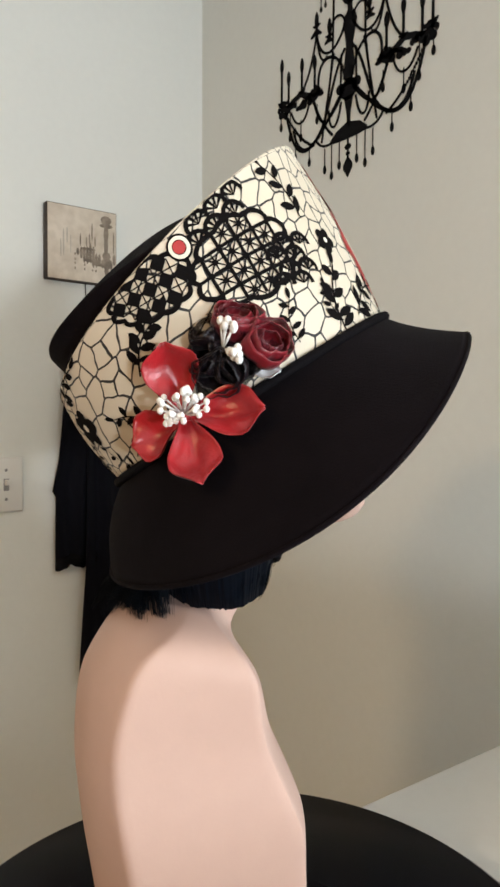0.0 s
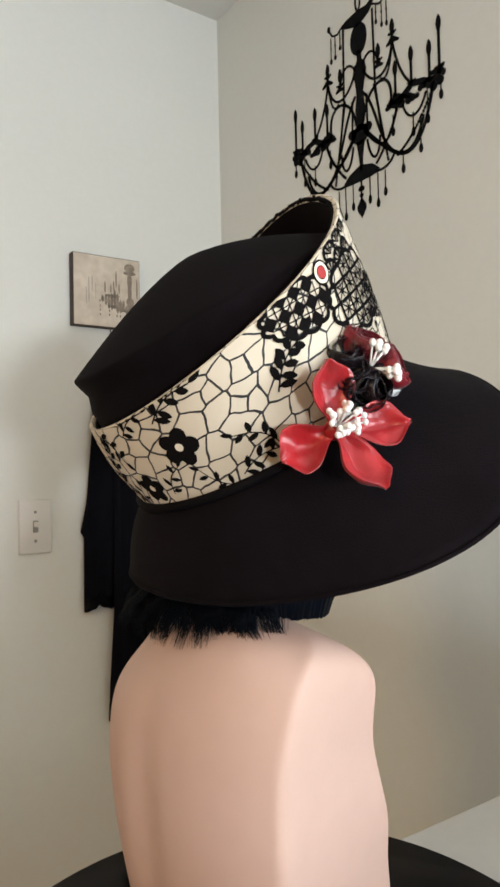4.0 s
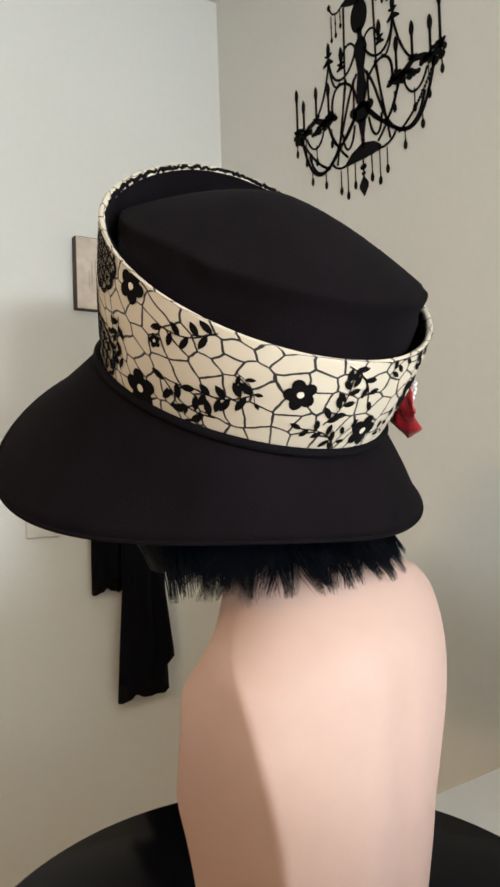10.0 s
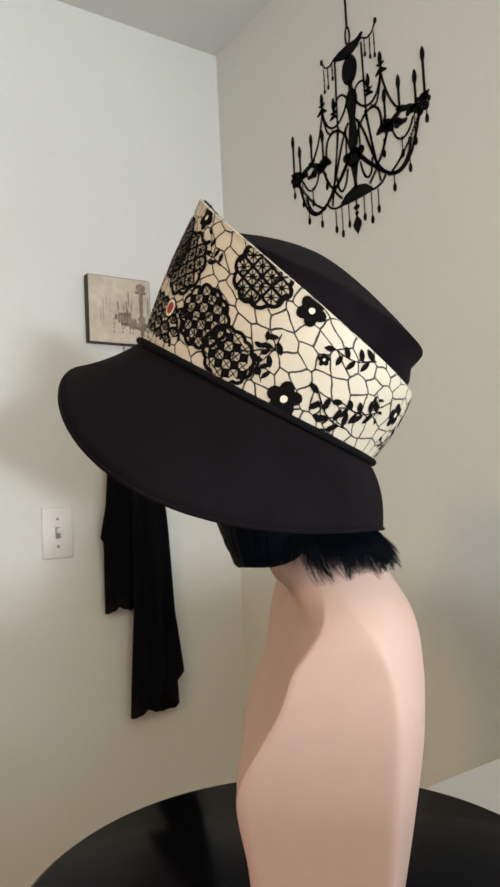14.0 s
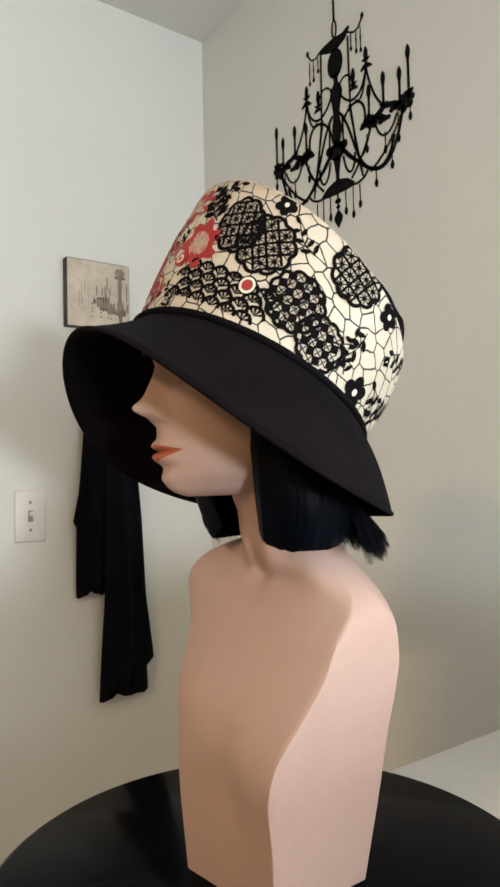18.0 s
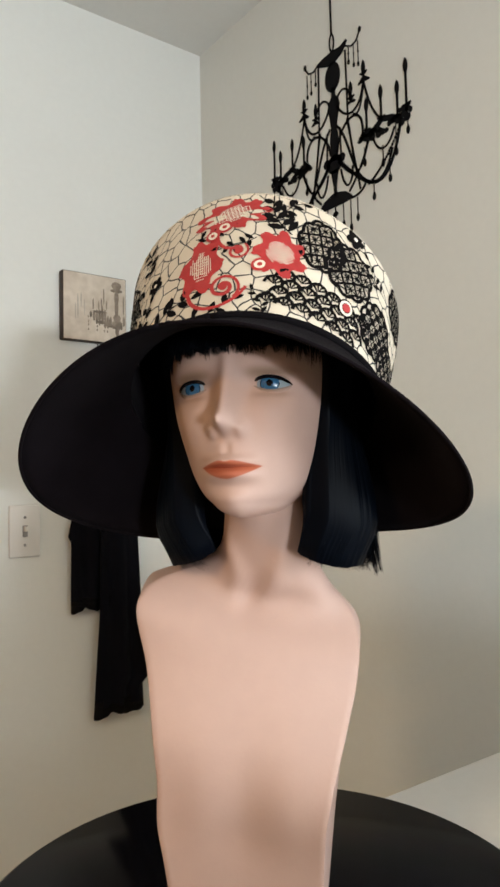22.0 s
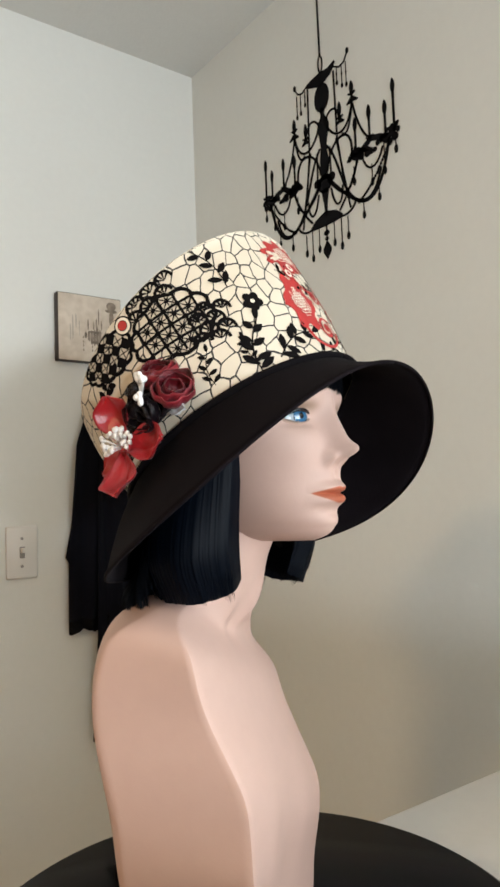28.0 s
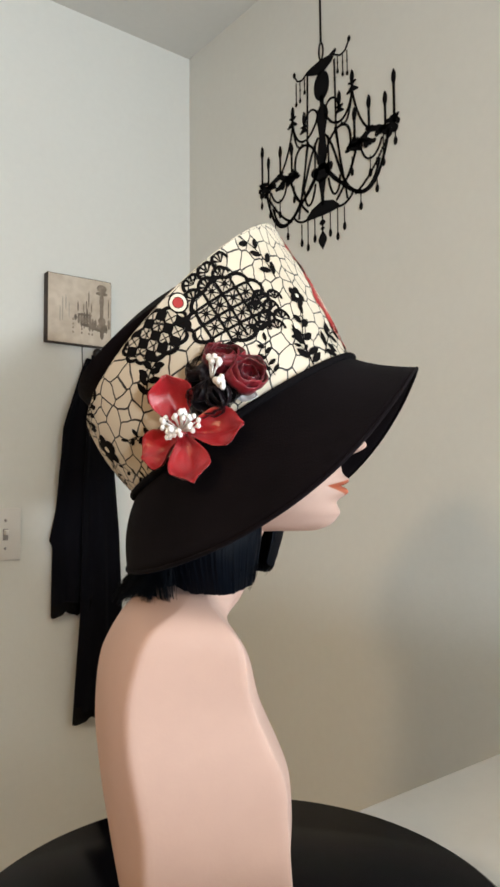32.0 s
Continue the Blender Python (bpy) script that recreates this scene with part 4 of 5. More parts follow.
        def chains(bm, q=q):
            for p0, p1, sag in (((0.042, 2.21), (0.045, 2.06), 0.0), ((0.045, 2.06), (0.06, 1.96), 0.0), ((0.042, 2.06), (0.075, 1.9), 0.0), ((0.10, 1.985), (0.045, 1.905), 0.02), ((0.185, 1.985), (0.10, 1.90), 0.03), ((0.02, 2.05), (0.022, 1.97), 0.0)):
                n = int(math.hypot(p1[0] - p0[0], p1[1] - p0[1]) / 0.0055)
                for k in range(n + 1):
                    t = k / n
                    u, z = p0[0] + (p1[0] - p0[0]) * t, p0[1] + (p1[1] - p0[1]) * t - sag * 4 * t * (1 - t) * 0.4
                    blob(bm, q * u, z, 0.0029, 0.0034, 6)

        piece("bead_chain", chains, "strings of small beads")
        for u, z, st in ((0.206, 1.976, 0.03), (0.157, 1.898, 0.055), (0.175, 1.945, 0.05), (0.113, 1.876, 0.03), (0.066, 1.848, 0.035), (0.046, 1.832, 0.055), (0.024, 1.846, 0.045), (0.140, 1.935, 0.03), (0.09, 1.955, 0.025)):
            bm = bmesh.new()
            drop(bm, q * u, z, 1.1, st)
            part("crystal_drop", bm, VINYL, e, smooth=False)


decal()


def picture():
    """Small square wooden plaque with a faded chandelier print, on the north wall."""
    e = tagged(new("wall_plaque"), "small square weathered wooden plaque with faded chandelier print", "picture")
    cx, cz, h = -0.3195, 1.7140, 0.0805
    e.matrix_world = pose(cx, 0, cz)
    bm = bmesh.new()
    box(bm, -h, h, -0.022, -0.0005, -h, h, 0.0025)
    part("board", bm, PLAQUE_EDGE, e, "dark stained wooden edge")
    bm = bmesh.new()
    box(bm, -h + 0.002, h - 0.002, -0.0228, -0.0215, -h + 0.002, h - 0.002, 0.0005)
    part("face", bm, PLAQUE, e, "worn cream painted front")

    def mark(name, shapes, mat):
        bm = bmesh.new()
        for n, (x, z, rx, rz) in enumerate(shapes):
            lo = [[(x + rx * math.cos(a), y, z + rz * math.sin(a)) for a in (2 * math.pi * k / 10 for k in range(10))] for y in (-0.0231 - 0.00003 * n, -0.0227)]
            loft(bm, lo, True, True, True)
        part(name, bm, mat, e, smooth=False)

    r = random.Random(3)
    mark("print_column", [(0.054, 0.060, 0.013, 0.010), (0.054, 0.048, 0.016, 0.005), (0.054, 0.030, 0.006, 0.018), (0.054, 0.004, 0.005, 0.022), (0.055, -0.018, 0.010, 0.010), (0.056, -0.034, 0.013, 0.013), (0.055, -0.050, 0.005, 0.012)], PLAQUE_INK)
    mark("print_arm", [(x, z + r.uniform(-0.004, 0.004), 0.0034, hh) for x, z, hh in ((-0.012, -0.014, 0.008), (-0.004, -0.018, 0.013), (0.003, -0.020, 0.018), (0.010, -0.022, 0.020), (0.017, -0.016, 0.024), (0.024, -0.020, 0.024), (0.031, -0.026, 0.016), (0.038, -0.030, 0.012), (0.045, -0.034, 0.009),
                                                                                      (0.066, -0.034, 0.010), (0.073, -0.028, 0.012))] + [(0.012, -0.008, 0.018, 0.003), (0.020, -0.032, 0.020, 0.004), (0.040, -0.038, 0.018, 0.004)], PLAQUE_INK)
    for x, z, hh in ((-0.006, 0.010, 0.014), (0.008, 0.008, 0.010), (0.021, 0.030, 0.020), (0.015, 0.014, 0.012), (0.028, 0.010, 0.012), (0.072, 0.014, 0.024)):
        mark("print_candle", [(x, z, 0.0017, hh)], PLAQUE_INK)
    for x in (-0.018, 0.004, 0.022, 0.030):
        mark("print_drop", [(x, -0.020 - 0.010 * k - r.random() * 0.003, 0.0016, 0.0030) for k in range(4)], PLAQUE_INK)
    mark("print_ghost", [(-0.044, 0.0, 0.0020, 0.030), (-0.050, -0.012, 0.0016, 0.020), (-0.036, 0.016, 0.0016, 0.018), (-0.028, -0.002, 0.0014, 0.020)], PLAQUE_FAINT)


PLAQUE = material("worn_cream_paint", (0.66, 0.58, 0.48), 0.7, scale=14, colour2=(0.50, 0.42, 0.33), bump=0.3, bump_scale=120)
PLAQUE_EDGE = material("dark_stained_wood", (0.045, 0.03, 0.022), 0.6, var=0.4, scale=20)
PLAQUE_INK = material("faded_grey_ink", (0.14, 0.11, 0.085), 0.8, scale=70, colour2=(0.30, 0.245, 0.19))
PLAQUE_FAINT = material("faded_print", (0.46, 0.41, 0.34), 0.8, var=0.2, scale=60)
picture()


def hook():
    e = tagged(new("wall_hook"), "dark iron hook with round knob and thin hanger", "hook")
    e.matrix_world = pose(-0.284, 0, 1.613)
    bm = bmesh.new()
    tube(bm, [(-0.022, -0.003, 0.03), (-0.021, -0.003, 0.0), (-0.02, -0.003, -0.03)], 0.0011, 6)
    part("hanger_wire", bm, DARK_METAL, e)
    bm = bmesh.new()
    ball(bm, (0, -0.042, 0.002), 0.0125, 16, 10, (1, 0.7, 0.85))
    part("knob", bm, DARK_METAL, e)
    bm = bmesh.new()
    tube(bm, [(0, -0.001, -0.02), (0, -0.02, -0.022), (0, -0.036, -0.01), (0, -0.042, 0.0)], 0.004, 8)
    part("stem", bm, DARK_METAL, e)
    bm = bmesh.new()
    lathe(bm, [(0.0005, 0), (0.012, 0), (0.012, 0.003), (0.0005, 0.004)], 20)
    for v in bm.verts:
        v.co = Vector((v.co.x, -v.co.z - 0.0005, v.co.y - 0.02))
    part("rose", bm, DARK_METAL, e)


hook()


SHEER = material("sheer_black_chiffon", (0.004, 0.004, 0.006), 0.8, var=0.3, spec=0.1)
SHEER.node_tree.nodes["Principled BSDF"].inputs["Alpha"].default_value = 0.88


def scarf():
    """Black chiffon scarf over the hook: two folded tails of unequal length."""
    e = tagged(new("scarf"), "black chiffon scarf hanging in folds from a hook", "scarf")
    e.matrix_world = pose(0.004, 0, 0)

    def tail(name, left, right, folds, z_wave, y0, label):
        """left, right: rows (z, x) of the two borders from the top down."""
        bm = bmesh.new()
        n, m = 44, 46
        zt, zb = left[0][0], left[-1][0]
        front, back = [], []
        for i in range(m + 1):
            u = i / m
            z = zt + (zb - zt) * u
            xl, xr = table_of([(-a, b) for a, b in left], -z)[0], table_of([(-a, b) for a, b in right], -z)[0]
            f, b = [], []
            for k in range(n + 1):
                s = k / n
                x = xl + (xr - xl) * s
                amp = 0.0025 + 0.0035 * u
                y = y0 - amp * (1 + math.sin(2 * math.pi * folds * s + 0.8 * math.sin(4 * u + s * 3))) - 0.003 * math.sin(9 * s + 5 * u)
                zz = z + z_wave * math.cos(2 * math.pi * 1.6 * (s - 0.04) + math.pi) ** 3 * smooth(0.85, 1.0, u)
                f.append((x, y, zz))
                b.append((x, y + 0.0012, zz))
            front.append(f)
            back.append(b)
        rows = [f + b[::-1] for f, b in zip(front, back)]
        loft(bm, rows, True, True, True)
        for f in bm.faces:
            if f.calc_center_median().z < zb + 0.026:
                f.material_index = 1
        part(name, bm, [SCARF, SHEER], e, label)
        # rolled hem along the lower border
        bm = bmesh.new()
        tube(bm, [Vector(p) + Vector((0, -0.0004, 0)) for p in front[-1]], 0.0014, 6)
        part("hem", bm, SCARF, e)

    tail("short_tail", [(1.605, -0.304), (1.56, -0.322), (1.44, -0.362), (1.25, -0.378), (1.18, -0.392), (1.178, -0.384), (1.016, -0.384)],
         [(1.605, -0.284), (1.56, -0.272), (1.44, -0.262), (1.25, -0.27), (1.016, -0.29)], 2.4, 0.006, -0.012, "shorter folded tail of the scarf")
    tail("long_tail", [(1.612, -0.296), (1.56, -0.30), (1.30, -0.318), (1.0, -0.322), (0.775, -0.336)],
         [(1.612, -0.276), (1.56, -0.262), (1.40, -0.240), (1.19, -0.222), (1.0, -0.214), (0.86, -0.196), (0.845, -0.196), (0.83, -0.214), (0.775, -0.212)], 2.6, 0.006, -0.024, "longer folded tail of the scarf")


scarf()

# ---- the print on the band, in black, red and cream ----


class Patch:
    """A flat motif laid on the band: local metres (x to the mannequin's left, y up) about the place a (degrees), v."""

    def __init__(self, a, v, turn=0.0, size=1.0, lift=0.0005):
        self.bm, self.a, self.v, self.lift, self.size = bmesh.new(), radians(a), v, lift, size
        self.c, self.s = math.cos(radians(turn)), math.sin(radians(turn))
        p = band_point(self.a, v)
        self.ra = (band_point(self.a + 0.02, v) - p).length / 0.02
        self.hv = (band_point(self.a, 1.0) - band_point(self.a, 0.0)).length
        d = (band_point(self.a + 0.02, v) - p).normalized()
        w = (band_point(self.a, 1.0) - band_point(self.a, 0.0)).normalized()
        self.skew = d.dot(w)

    def at(self, x, y, lift=0.0):
        x, y = (x * self.c - y * self.s) * self.size, (x * self.s + y * self.c) * self.size
        k = math.sqrt(1 - self.skew ** 2)
        yy = y / k
        xx = x - yy * self.skew
        v = self.v + yy / self.hv
        return band_point(self.a + xx / self.ra, min(max(v, 0.012), 1.005), self.lift + lift)

    def stroke(self, pts, w, lift=0.0):
        ws = w if isinstance(w, (list, tuple)) else [w] * len(pts)
        rows = []
        for i, (x, y) in enumerate(pts):
            p, q = pts[max(i - 1, 0)], pts[min(i + 1, len(pts) - 1)]
            dx, dy = q[0] - p[0], q[1] - p[1]
            L = math.hypot(dx, dy) or 1
            nx, ny = -dy / L * ws[i] / 2, dx / L * ws[i] / 2
            rows.append([self.bm.verts.new(self.at(x + nx * k, y + ny * k, lift)) for k in (1, 0, -1)])
        for p, q in zip(rows, rows[1:]):
            for k in (0, 1):
                self.bm.faces.new((p[k], p[k + 1], q[k + 1], q[k]))

    def line(self, x0, y0, x1, y1, w):
        n = max(2, int(math.hypot(x1 - x0, y1 - y0) * self.size / 0.005))
        self.stroke([(x0 + (x1 - x0) * k / n, y0 + (y1 - y0) * k / n) for k in range(n + 1)], w)

    def blob(self, x, y, rx, ry, turn=0.0, point=0.0, lift=0.0, n=12, wave=0, amp=0.0):
        c, s = math.cos(turn), math.sin(turn)
        mid = self.bm.verts.new(self.at(x, y, lift))
        vs = []
        for k in range(n):
            a = 2 * math.pi * k / n
            g = 1 + amp * math.cos(wave * a)
            px, py = rx * math.cos(a) * g, ry * math.sin(a) * g * (1 - point * abs(math.cos(a)) ** 3)
            vs.append(self.bm.verts.new(self.at(x + px * c - py * s, y + px * s + py * c, lift)))
        for k in range(n):
            self.bm.faces.new((mid, vs[k], vs[(k + 1) % n]))

    def leaf(self, x, y, ang, length, wide):
        self.blob(x + math.cos(ang) * length / 2, y + math.sin(ang) * length / 2, length / 2, wide / 2, ang, 0.75)

    def done(self, name, mat, label=""):
        bmesh.ops.remove_doubles(self.bm, verts=self.bm.verts[:], dist=0.00001)
        return part(name, self.bm, mat, the_band, label)


def print_flower(a, v, size=1.0, turn=0):
    p = Patch(a, v, turn, size)
    for k in range(5):
        t = radians(90 + 72 * k)
        p.blob(0.0062 * math.cos(t), 0.0062 * math.sin(t), 0.0055, 0.0048, t)
    p.blob(0, 0, 0.005, 0.005)
    p.done("printed_flower", INK, "black five petalled printed flower")
    p = Patch(a, v, turn, size, 0.0008)
    p.blob(0, 0, 0.0024, 0.0024)
    p.done("flower_eye", CREAM_INK)


def print_sprig(a, v, turn=0, size=1.0, leaves=4, bend=0.3):
    # a bowed stem with slender leaves by turns on either side
    p = Patch(a, v, turn, size)
    L = 0.046
    bow = bend * 0.020 * (1 if int(a) % 2 else -1)
    mid = [(bow * math.sin(math.pi * k / 12), -L / 2 + L * k / 12) for k in range(13)]
    p.stroke(mid, 0.0013)
    for k in range(leaves * 2):
        i = 1 + int(11 * k / (leaves * 2))
        x, y = mid[i]
        q = -1 if k % 2 else 1
        p.leaf(x, y, radians(90 - q * (48 + 9 * (k % 3))), 0.0150 - 0.0006 * k, 0.0062)
    p.leaf(mid[-1][0], mid[-1][1], radians(90), 0.013, 0.0055)
    p.done("printed_sprig", INK, "black leafy printed sprig")


def medallion_edge(p, rx, ry, lobes, w):
    pts = []
    n = lobes * 8
    for k in range(n + 1):
        a = 2 * math.pi * k / n
        g = 1 + 0.11 * abs(math.sin(lobes * a / 2))
        pts.append((rx * g * math.cos(a), ry * g * math.sin(a)))
    p.stroke(pts, w)


def print_lattice(a, v, rx=0.026, ry=0.024, turn=0, step=0.0118):
    p = Patch(a, v, turn)
    medallion_edge(p, rx, ry, 10, 0.0030)
    n = int(max(rx, ry) / step) + 1
    for i in range(-n, n + 1):
        q = i * step
        if abs(q) < rx * 0.97:
            h = ry * math.sqrt(1 - (q / rx) ** 2)
            p.line(q, -h, q, h, 0.0021)
        if abs(q) < ry * 0.97:
            h = rx * math.sqrt(1 - (q / ry) ** 2)
            p.line(-h, q, h, q, 0.0021)
    # spoked stars in the cells
    for i in range(-n, n):
        for j in range(-n, n):
            x, y = (i + 0.5) * step, (j + 0.5) * step
            if (x / rx) ** 2 + (y / ry) ** 2 < 0.92:
                for k in range(4):
                    t = math.pi * k / 4
                    r = step * (0.48 if k % 2 == 0 else 0.6)
                    p.stroke([(x - r * math.cos(t), y - r * math.sin(t)), (x, y), (x + r * math.cos(t), y + r * math.sin(t))], [0.0006, 0.0014, 0.0006])
    p.done("printed_lattice", INK, "black lace lattice printed in a scalloped oval")


def print_checker(a, v, rx, ry, turn, cell, tilt=45):
    """Black squares that touch at their corners, crossed lines between them, a scalloped border."""
    p = Patch(a, v, turn)
    medallion_edge(p, rx, ry, 12, 0.0028)
    ct, st = math.cos(radians(tilt)), math.sin(radians(tilt))
    n = int(max(rx, ry) / cell) + 2
    for i in range(-n, n + 1):
        for j in range(-n, n + 1):
            x, y = (i * ct - j * st) * cell, (i * st + j * ct) * cell
            if (x / rx) ** 2 + (y / ry) ** 2 > 0.98:
                continue
            c = cell * 0.52
            corner = [(x + (q * ct - w * st) * c, y + (q * st + w * ct) * c) for q, w in ((-1, -1), (1, -1), (1, 1), (-1, 1))]
            if (i + j) % 2 == 0:
                p.bm.faces.new([p.bm.verts.new(p.at(*q)) for q in corner])
            else:
                for k in (0, 1):
                    p.line(*corner[k], *corner[k + 2], 0.0008)
    tagged(p.done("printed_checker", INK, "black lace chequer print with scalloped border"), kind="stuff")


def print_fans(a, v, cols=4, rows=3, turn=0, r=0.0075):
    p = Patch(a, v, turn)
    for i in range(cols):
        for j in range(rows):
            x, y = (i - (cols - 1) / 2 + 0.5 * (j % 2)) * r * 1.9, (j - (rows - 1) / 2) * r * 1.15
            p.stroke([(x + r * math.cos(t), y + r * math.sin(t)) for t in (math.pi * k / 10 for k in range(11))], 0.0026)
            for k in range(1, 5):
                t = math.pi * k / 5
                p.stroke([(x, y), (x + r * 0.95 * math.cos(t), y + r * 0.95 * math.sin(t))], [0.0004, 0.0022])
    tagged(p.done("printed_fan", INK, "black lace fan print"), kind="stuff")


def print_target(a, v):
    for name, r, mat, lift in (("target_rim", 0.0078, INK, 0.0006), ("target_ring", 0.0065, CREAM_INK, 0.0009), ("target_line", 0.0043, INK, 0.0011), ("target_dot", 0.0038, RED_INK, 0.0013)):
        p = Patch(a, v, 0, 1.0, lift)
        p.blob(0, 0, r * 0.92, r, n=24)
        p.done(name, mat)


def print_red_flower(a, v, rx, ry, turn, lobes=7, eye=(0, 0)):
    p = Patch(a, v, turn, 1.0, 0.0006)
    p.blob(0, 0, rx, ry, n=lobes * 10, wave=lobes, amp=0.16)
    for k in range(lobes):
        # pointed frills between the lobes
        t = 2 * math.pi * (k + 0.15) / lobes
        p.blob(rx * 0.98 * math.cos(t), ry * 0.98 * math.sin(t), min(rx, ry) * 0.24, min(rx, ry) * 0.15, t, 0.5, 0.00003)
    p.done("printed_red_flower", RED_INK, "red printed flower with a cream mesh")
    p = Patch(a, v, turn + 12, 1.0, 0.0009)
    rf = random.Random(int(a) + 3)
    for i in range(-5, 6):
        x = i * rx * 0.105
        h = ry * 0.56 * math.sqrt(max(0.05, 1 - (i / 6.2) ** 2))
        p.line(x, -h * rf.uniform(0.5, 1), x, h * rf.uniform(0.5, 1), 0.0006)
    for j in range(-5, 6):
        y = j * ry * 0.105
        w = rx * 0.54 * math.sqrt(max(0.05, 1 - (j / 6.2) ** 2))
        p.line(-w * rf.uniform(0.3, 1), y, w * rf.uniform(0.3, 1), y, 0.0006)
    p.done("flower_mesh", CREAM_INK)
    for r, mat, lift in ((0.0062, RED_INK, 0.0011), (0.0040, CREAM_INK, 0.0013), (0.0018, RED_INK, 0.0015)):
        p = Patch(a, v, turn, 1.0, lift)
        p.blob(eye[0], eye[1], r, r, n=18)
        p.done("flower_eye", mat)


def print_spiral(a, v, r, turns, w, turn=0, flip=1):
    p = Patch(a, v, turn, 1.0, 0.0007)
    n = int(26 * turns)
    pts = []
    for k in range(n + 1):
        t = k / n
        an = flip * 2 * math.pi * turns * t
        pts.append((r * (0.12 + 0.88 * t) * math.cos(an), r * (0.12 + 0.88 * t) * math.sin(an)))
    p.stroke(pts, [w * (1.4 - 0.7 * k / n) for k in range(n + 1)])
    p.blob(0, 0, w * 1.1, w * 1.1)
    p.done("printed_scroll", RED_INK, "red printed scroll")


# front: red flowers and scrolls
print_red_flower(3, 0.83, 0.027, 0.015, 8, 9, (-0.006, -0.013))
print_red_flower(351, 0.42, 0.0155, 0.026, -8, 6, (0.004, 0.030))
print_red_flower(27, 0.50, 0.017, 0.021, 28, 7, (-0.017, -0.006))
print_spiral(8, 0.50, 0.0085, 1.6, 0.0022, 200)
print_spiral(3, 0.22, 0.0125, 1.7, 0.0028, 200, -1)
p = Patch(356, 0.12, 0, 1.0, 0.0007)
p.stroke(bez((-0.016, 0.014), (-0.012, -0.012), (0.016, -0.012), (0.030, 0.012), 16), [0.003] * 9 + [0.0025] * 8)
p.done("printed_scroll", RED_INK)
p = Patch(356, 0.55, 0, 1.0, 0.0007)
p.stroke(bez((0.002, 0.012), (0.004, 0.0), (0.010, -0.006), (0.022, -0.002), 12), 0.0028)
p.done("printed_scroll", RED_INK)
# black medallions
print_lattice(48, 0.68, 0.017, 0.022, 20, 0.0100)
print_lattice(62, 0.61, 0.020, 0.022, 35, 0.0100)
print_lattice(286, 0.62, 0.031, 0.022, -6)
print_fans(301, 0.46, 2, 4, -20, 0.0068)
print_lattice(103, 0.86, 0.021, 0.018, -10, 0.0100)
print_fans(41, 0.19, 6, 4, -6, 0.0070)
print_fans(277, 0.88, 3, 2, 0)
print_checker(78, 0.35, 0.021, 0.019, -25, 0.0060)
print_checker(91, 0.20, 0.019, 0.016, -25, 0.0060)
print_checker(254, 0.84, 0.024, 0.0145, -15, 0.0072)
print_target(57, 0.29)
print_target(265, 0.90)
# flowers
for a, v, size in ((323, 0.48, 0.75), (69, 0.95, 0.8), (115, 0.12, 1.1), (122, 0.90, 0.95), (168, 0.60, 0.9), (212, 0.52, 1.15), (194, 0.24, 0.95), (128, 0.60, 0.4)):
    print_flower(a, v, size, a * 7 % 72)
# sprigs on the front and the left side
for a, v, t, size, n in ((30, 0.84, 29, 0.95, 5), (38, 0.92, -40, 0.7, 4), (80, 0.80, 60, 0.6, 3), (106, 0.38, 167, 0.7, 3), (106, 0.30, 23, 0.6, 3), (140, 0.85, 112, 0.75, 3), (148, 0.44, 106, 0.8, 4), (136, 0.24, 73, 0.8, 3),
                         (134, 0.13, 59, 0.5, 2), (357, 0.08, -72, 0.8, 3), (353, 0.70, -78, 0.6, 3), (8, 0.58, 106, 0.6, 3), (338, 0.12, -70, 0.95, 4), (320, 0.18, -23, 0.95, 4), (307, 0.81, 8, 0.85, 3), (17, 0.10, 20, 0.5, 3)):
    print_sprig(a, v, t, size, n)
# sprigs on the back and the right side
for a, v, t, size, n in ((184, 0.77, -138, 0.7, 3), (154, 0.54, -135, 0.45, 2), (179, 0.56, -19, 0.7, 4), (212, 0.90, -76, 0.8, 4), (198, 0.92, -71, 0.6, 3), (206, 0.25, -47, 0.5, 2), (177, 0.18, 70, 0.6, 3), (237, 0.27, 50, 0.6, 3),
                         (238, 0.10, -81, 0.6, 3), (250, 0.58, -60, 0.8, 5), (298, 0.20, -18, 0.55, 3), (316, 0.17, 2, 0.5, 3), (222, 0.14, 40, 0.5, 2), (186, 0.12, -20, 0.5, 2)):
    print_sprig(a, v, t, size, n)

# ---- the flowers pinned to the hat's right side ----


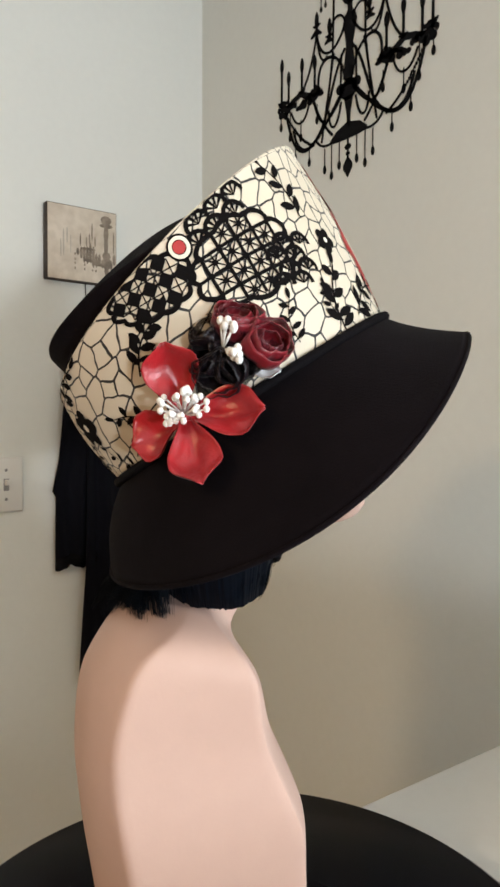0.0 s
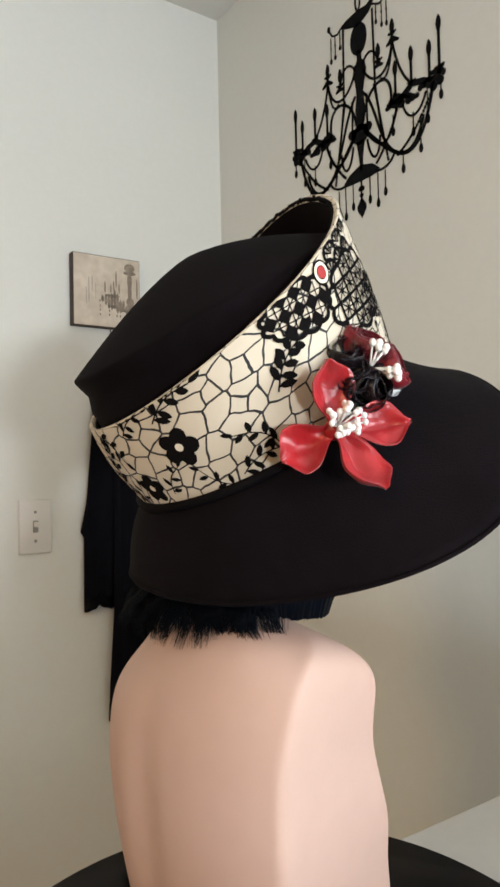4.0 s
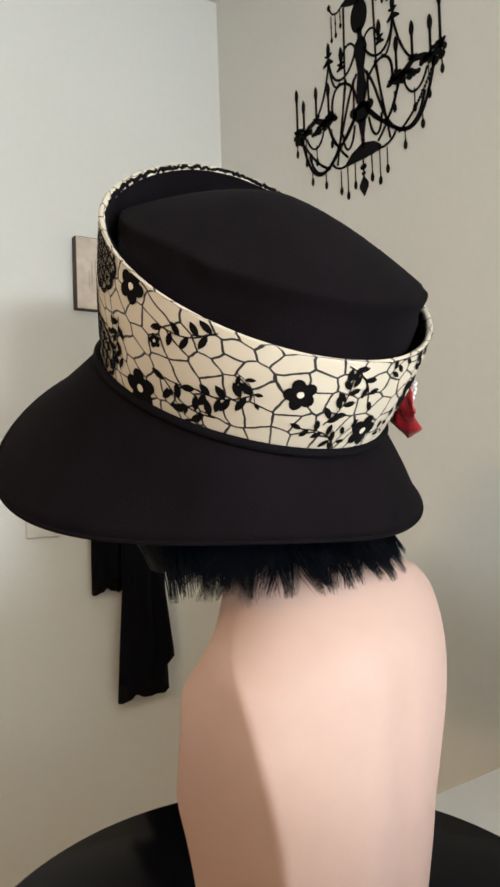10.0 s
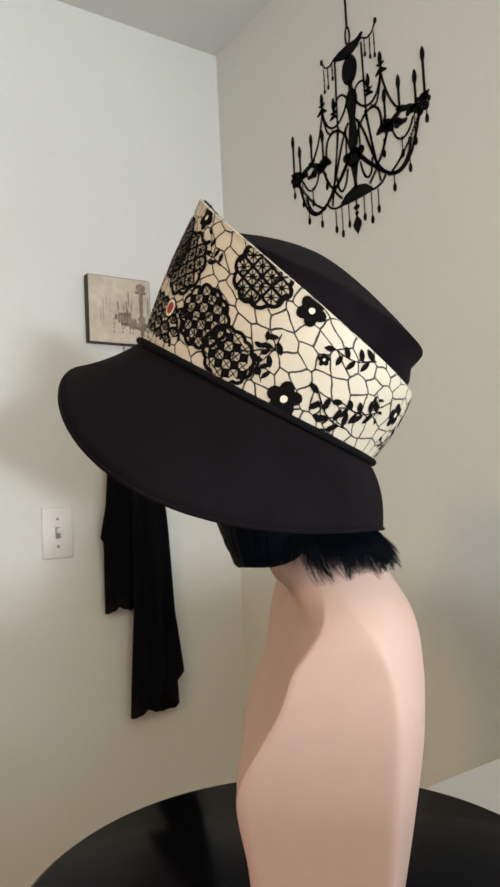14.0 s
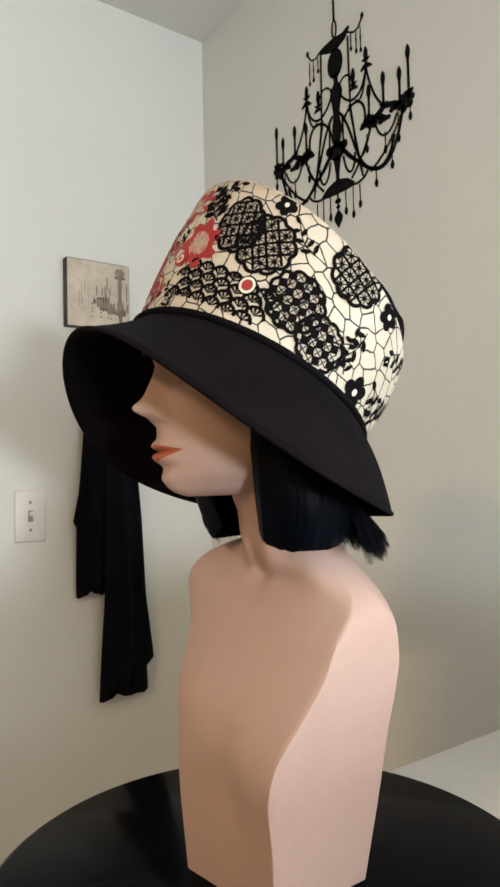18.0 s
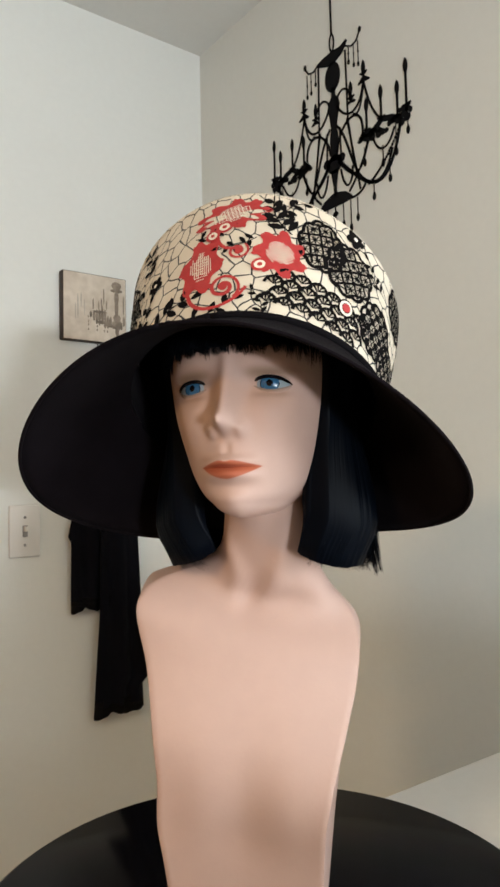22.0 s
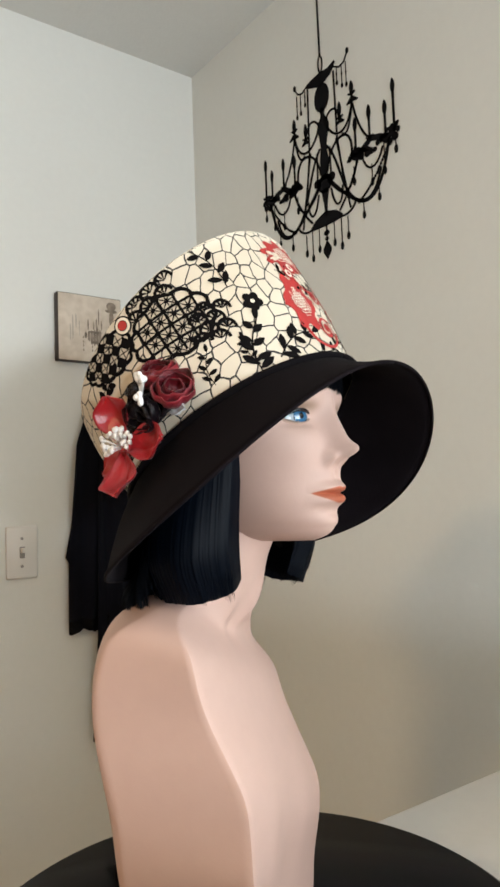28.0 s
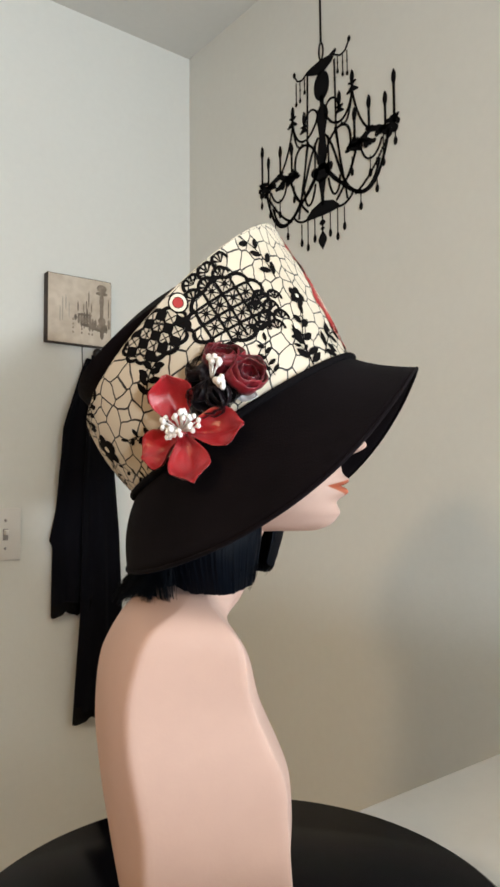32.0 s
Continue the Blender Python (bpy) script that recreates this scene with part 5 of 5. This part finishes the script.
def petal(bm, base, tip_dir, normal, length, width, cup, segs=14, phase=0.0):
    """A satin petal, broad beyond its middle, with a pinched point, a crease and rolled edges."""
    t = Vector(tip_dir).normalized()
    n = Vector(normal)
    n = (n - t * n.dot(t)).normalized()
    s = t.cross(n)
    rows = []
    for i in range(segs + 1):
        u = i / segs
        w = width * (0.30 + 0.78 * smooth(0.0, 0.58, u)) * (1 - 0.93 * smooth(0.70, 1.03, u) ** 1.25)
        mid = Vector(base) + t * (length * u) + n * (cup * (0.45 * smooth(0.55, 1.0, u) - 0.30 * math.sin(math.pi * u)))
        row = []
        for k in range(-6, 7):
            q = k / 6
            rise = cup * (0.85 * abs(q) ** 2.2 * math.sin(math.pi * min(u * 0.85 + 0.12, 1)) - 0.22 * math.exp(-(q / 0.16) ** 2) * smooth(0.0, 0.4, u) * smooth(1.0, 0.7, u))
            rise += 0.0019 * math.sin(5 * u + 4 * q + phase) * abs(q) + 0.0007 * math.sin(11 * u - 6 * q + 2 * phase)
            roll = 0.10 * w * max(0.0, abs(q) - 0.8) / 0.2
            row.append(mid + s * (w * q - math.copysign(roll, q)) + n * rise)
        rows.append(row)
    back = [[p - n * 0.0009 for p in r][::-1] for r in rows]
    loft(bm, [a + b for a, b in zip(rows, back)], True, True, True)


def organza_cup(bm, c, axis, rad, seed, shells=3):
    """A rolled cup of thin cloth: nested shells with ruffled rims that close over the middle."""
    ax = Vector(axis).normalized()
    e1 = ax.orthogonal().normalized()
    e2 = ax.cross(e1)
    for shell, (k, top) in enumerate(((1.0, 1.95), (0.80, 2.15), (0.52, 2.3))[:shells]):
        out, back = [], []
        for i in range(15):
            ph = 0.12 + (top - 0.12) * i / 14
            lo, li = [], []
            for j in range(36):
                th = 2 * math.pi * j / 36
                ruf = 1 + smooth(0.3, 1.6, ph) * (0.10 * math.sin(2 * th + seed + shell) + 0.07 * math.sin(5 * th - seed * 2 + 3 * shell) + 0.035 * math.sin(11 * th + seed))
                r = rad * k * math.sin(ph) * ruf
                h = -rad * k * math.cos(ph) * (0.85 + 0.10 * math.sin(3 * th + seed * 3))
                p = Vector(c) + (e1 * math.cos(th) + e2 * math.sin(th)) * r + ax * h
                lo.append(p)
                li.append(p - (e1 * math.cos(th) + e2 * math.sin(th)) * 0.0005)
            out.append(lo)
            back.append(li)
        loft(bm, out + back[::-1], True)


def flowers():
    out = Vector((0.05, -1, 0.34)).normalized()
    up = (Vector((0, 0, 1)) - out * out.z).normalized()
    right = up.cross(out).normalized()     # towards the face
    if right.x < 0:
        right = -right
    c = Vector((-0.0092, -0.1130, 1.3375))

    def d(deg):
        return right * math.cos(radians(deg)) + up * math.sin(radians(deg))

    bm = bmesh.new()
    ball(bm, c - out * 0.001, 0.006, 12, 8)
    red = part("red_flower", bm, SATIN, the_hat, "red satin flower with white stamens")
    for tip, wd in (((-0.009, -0.005, 0.037), 0.0155), ((0.043, -0.008, 0.003), 0.0140), ((0.014, -0.022, -0.034), 0.0145), ((-0.028, 0.010, -0.016), 0.0150)):
        bm = bmesh.new()
        t = Vector(tip)
        petal(bm, c + t * 0.08, t, out, t.length * 0.98, wd, 0.0095, 14, 90 * t.x + 50 * t.z)
        part("petal", bm, SATIN, red, "cupped pointed red satin petal")
    r = random.Random(11)
    for k in range(34):
        bm = bmesh.new()
        a = r.uniform(0, 360)
        lean = r.uniform(0.25, 1.15)
        dr = (out + d(a) * lean).normalized()
        ln = r.uniform(0.014, 0.019)
        tip = c + dr * ln
        tube(bm, [c + out * 0.003, c + dr * ln * 0.6 + out * 0.001, tip], 0.0005, 5)
        ball(bm, tip, 0.00175, 8, 6, (1, 1, 1.15))
        part("stamen", bm, PEARL, red)
    # dark flower of rolled organza
    c2 = Vector((0.0128, -0.1130, 1.3705))
    bm = bmesh.new()
    ball(bm, c2 - out * 0.002, 0.009, 12, 8)
    dark = part("dark_flower", bm, ORGANZA, the_hat, "black and wine organza flower")
    for deg, dist, rad, mat, lab in ((72, 0.023, 0.0140, WINE, "rolled wine organza petal"), (14, 0.026, 0.0140, WINE, "rolled wine organza petal"), (128, 0.018, 0.0105, ORGANZA, "rolled black organza petal"),
                                     (-100, 0.014, 0.0135, ORGANZA, "rolled black organza petal"), (185, 0.012, 0.011, ORGANZA, "rolled black organza petal"), (-42, 0.012, 0.0115, ORGANZA, "rolled black organza petal")):
        bm = bmesh.new()
        organza_cup(bm, c2 + d(deg) * (dist - 0.002) + out * 0.001, out + d(deg) * 0.75, rad * 1.06, deg * 0.1, 3 if mat is WINE else 2)
        part("rolled_petal", bm, mat, dark, lab)
    for k in range(12):
        bm = bmesh.new()
        a = r.choice((60, 75, 95, -60, -40, -75)) + r.uniform(-12, 12)
        dr = (out * 0.9 + d(a) * r.uniform(0.5, 1.0)).normalized()
        ln = r.uniform(0.014, 0.020)
        tip = c2 + dr * ln + out * 0.003
        tube(bm, [c2 + out * 0.006, tip], 0.0006, 5)
        ball(bm, tip, 0.0021, 8, 6, (1, 1, 1.2))
        part("stamen", bm, PEARL, dark)
    for deg, dist, w in ((104, 0.027, 0.0075), (-14, 0.028, 0.0065)):
        bm = bmesh.new()
        petal(bm, c2 + d(deg) * (dist - 0.016) - out * 0.007, d(deg), out, 0.019, w, 0.002)
        part("lace_scrap", bm, LACE, dark, "white lace scrap under the petals")


flowers()


def motions():
    """The bust with its wig and hat is turned round by steps on the table."""
    lean = Matrix.Rotation(radians(-0.6), 4, Vector((0.595, 0.804, 0)))
    stand = pose(AXIS[0], AXIS[1], 1.395) @ lean @ pose(0, 0, -1.395)
    rows = [(t, stand @ pose(0, 0, 0, 0, 0, a)) for t, a in TURN]
    for thing in (the_mannequin, the_wig, the_hat):
        walk(thing, rows)


motions()
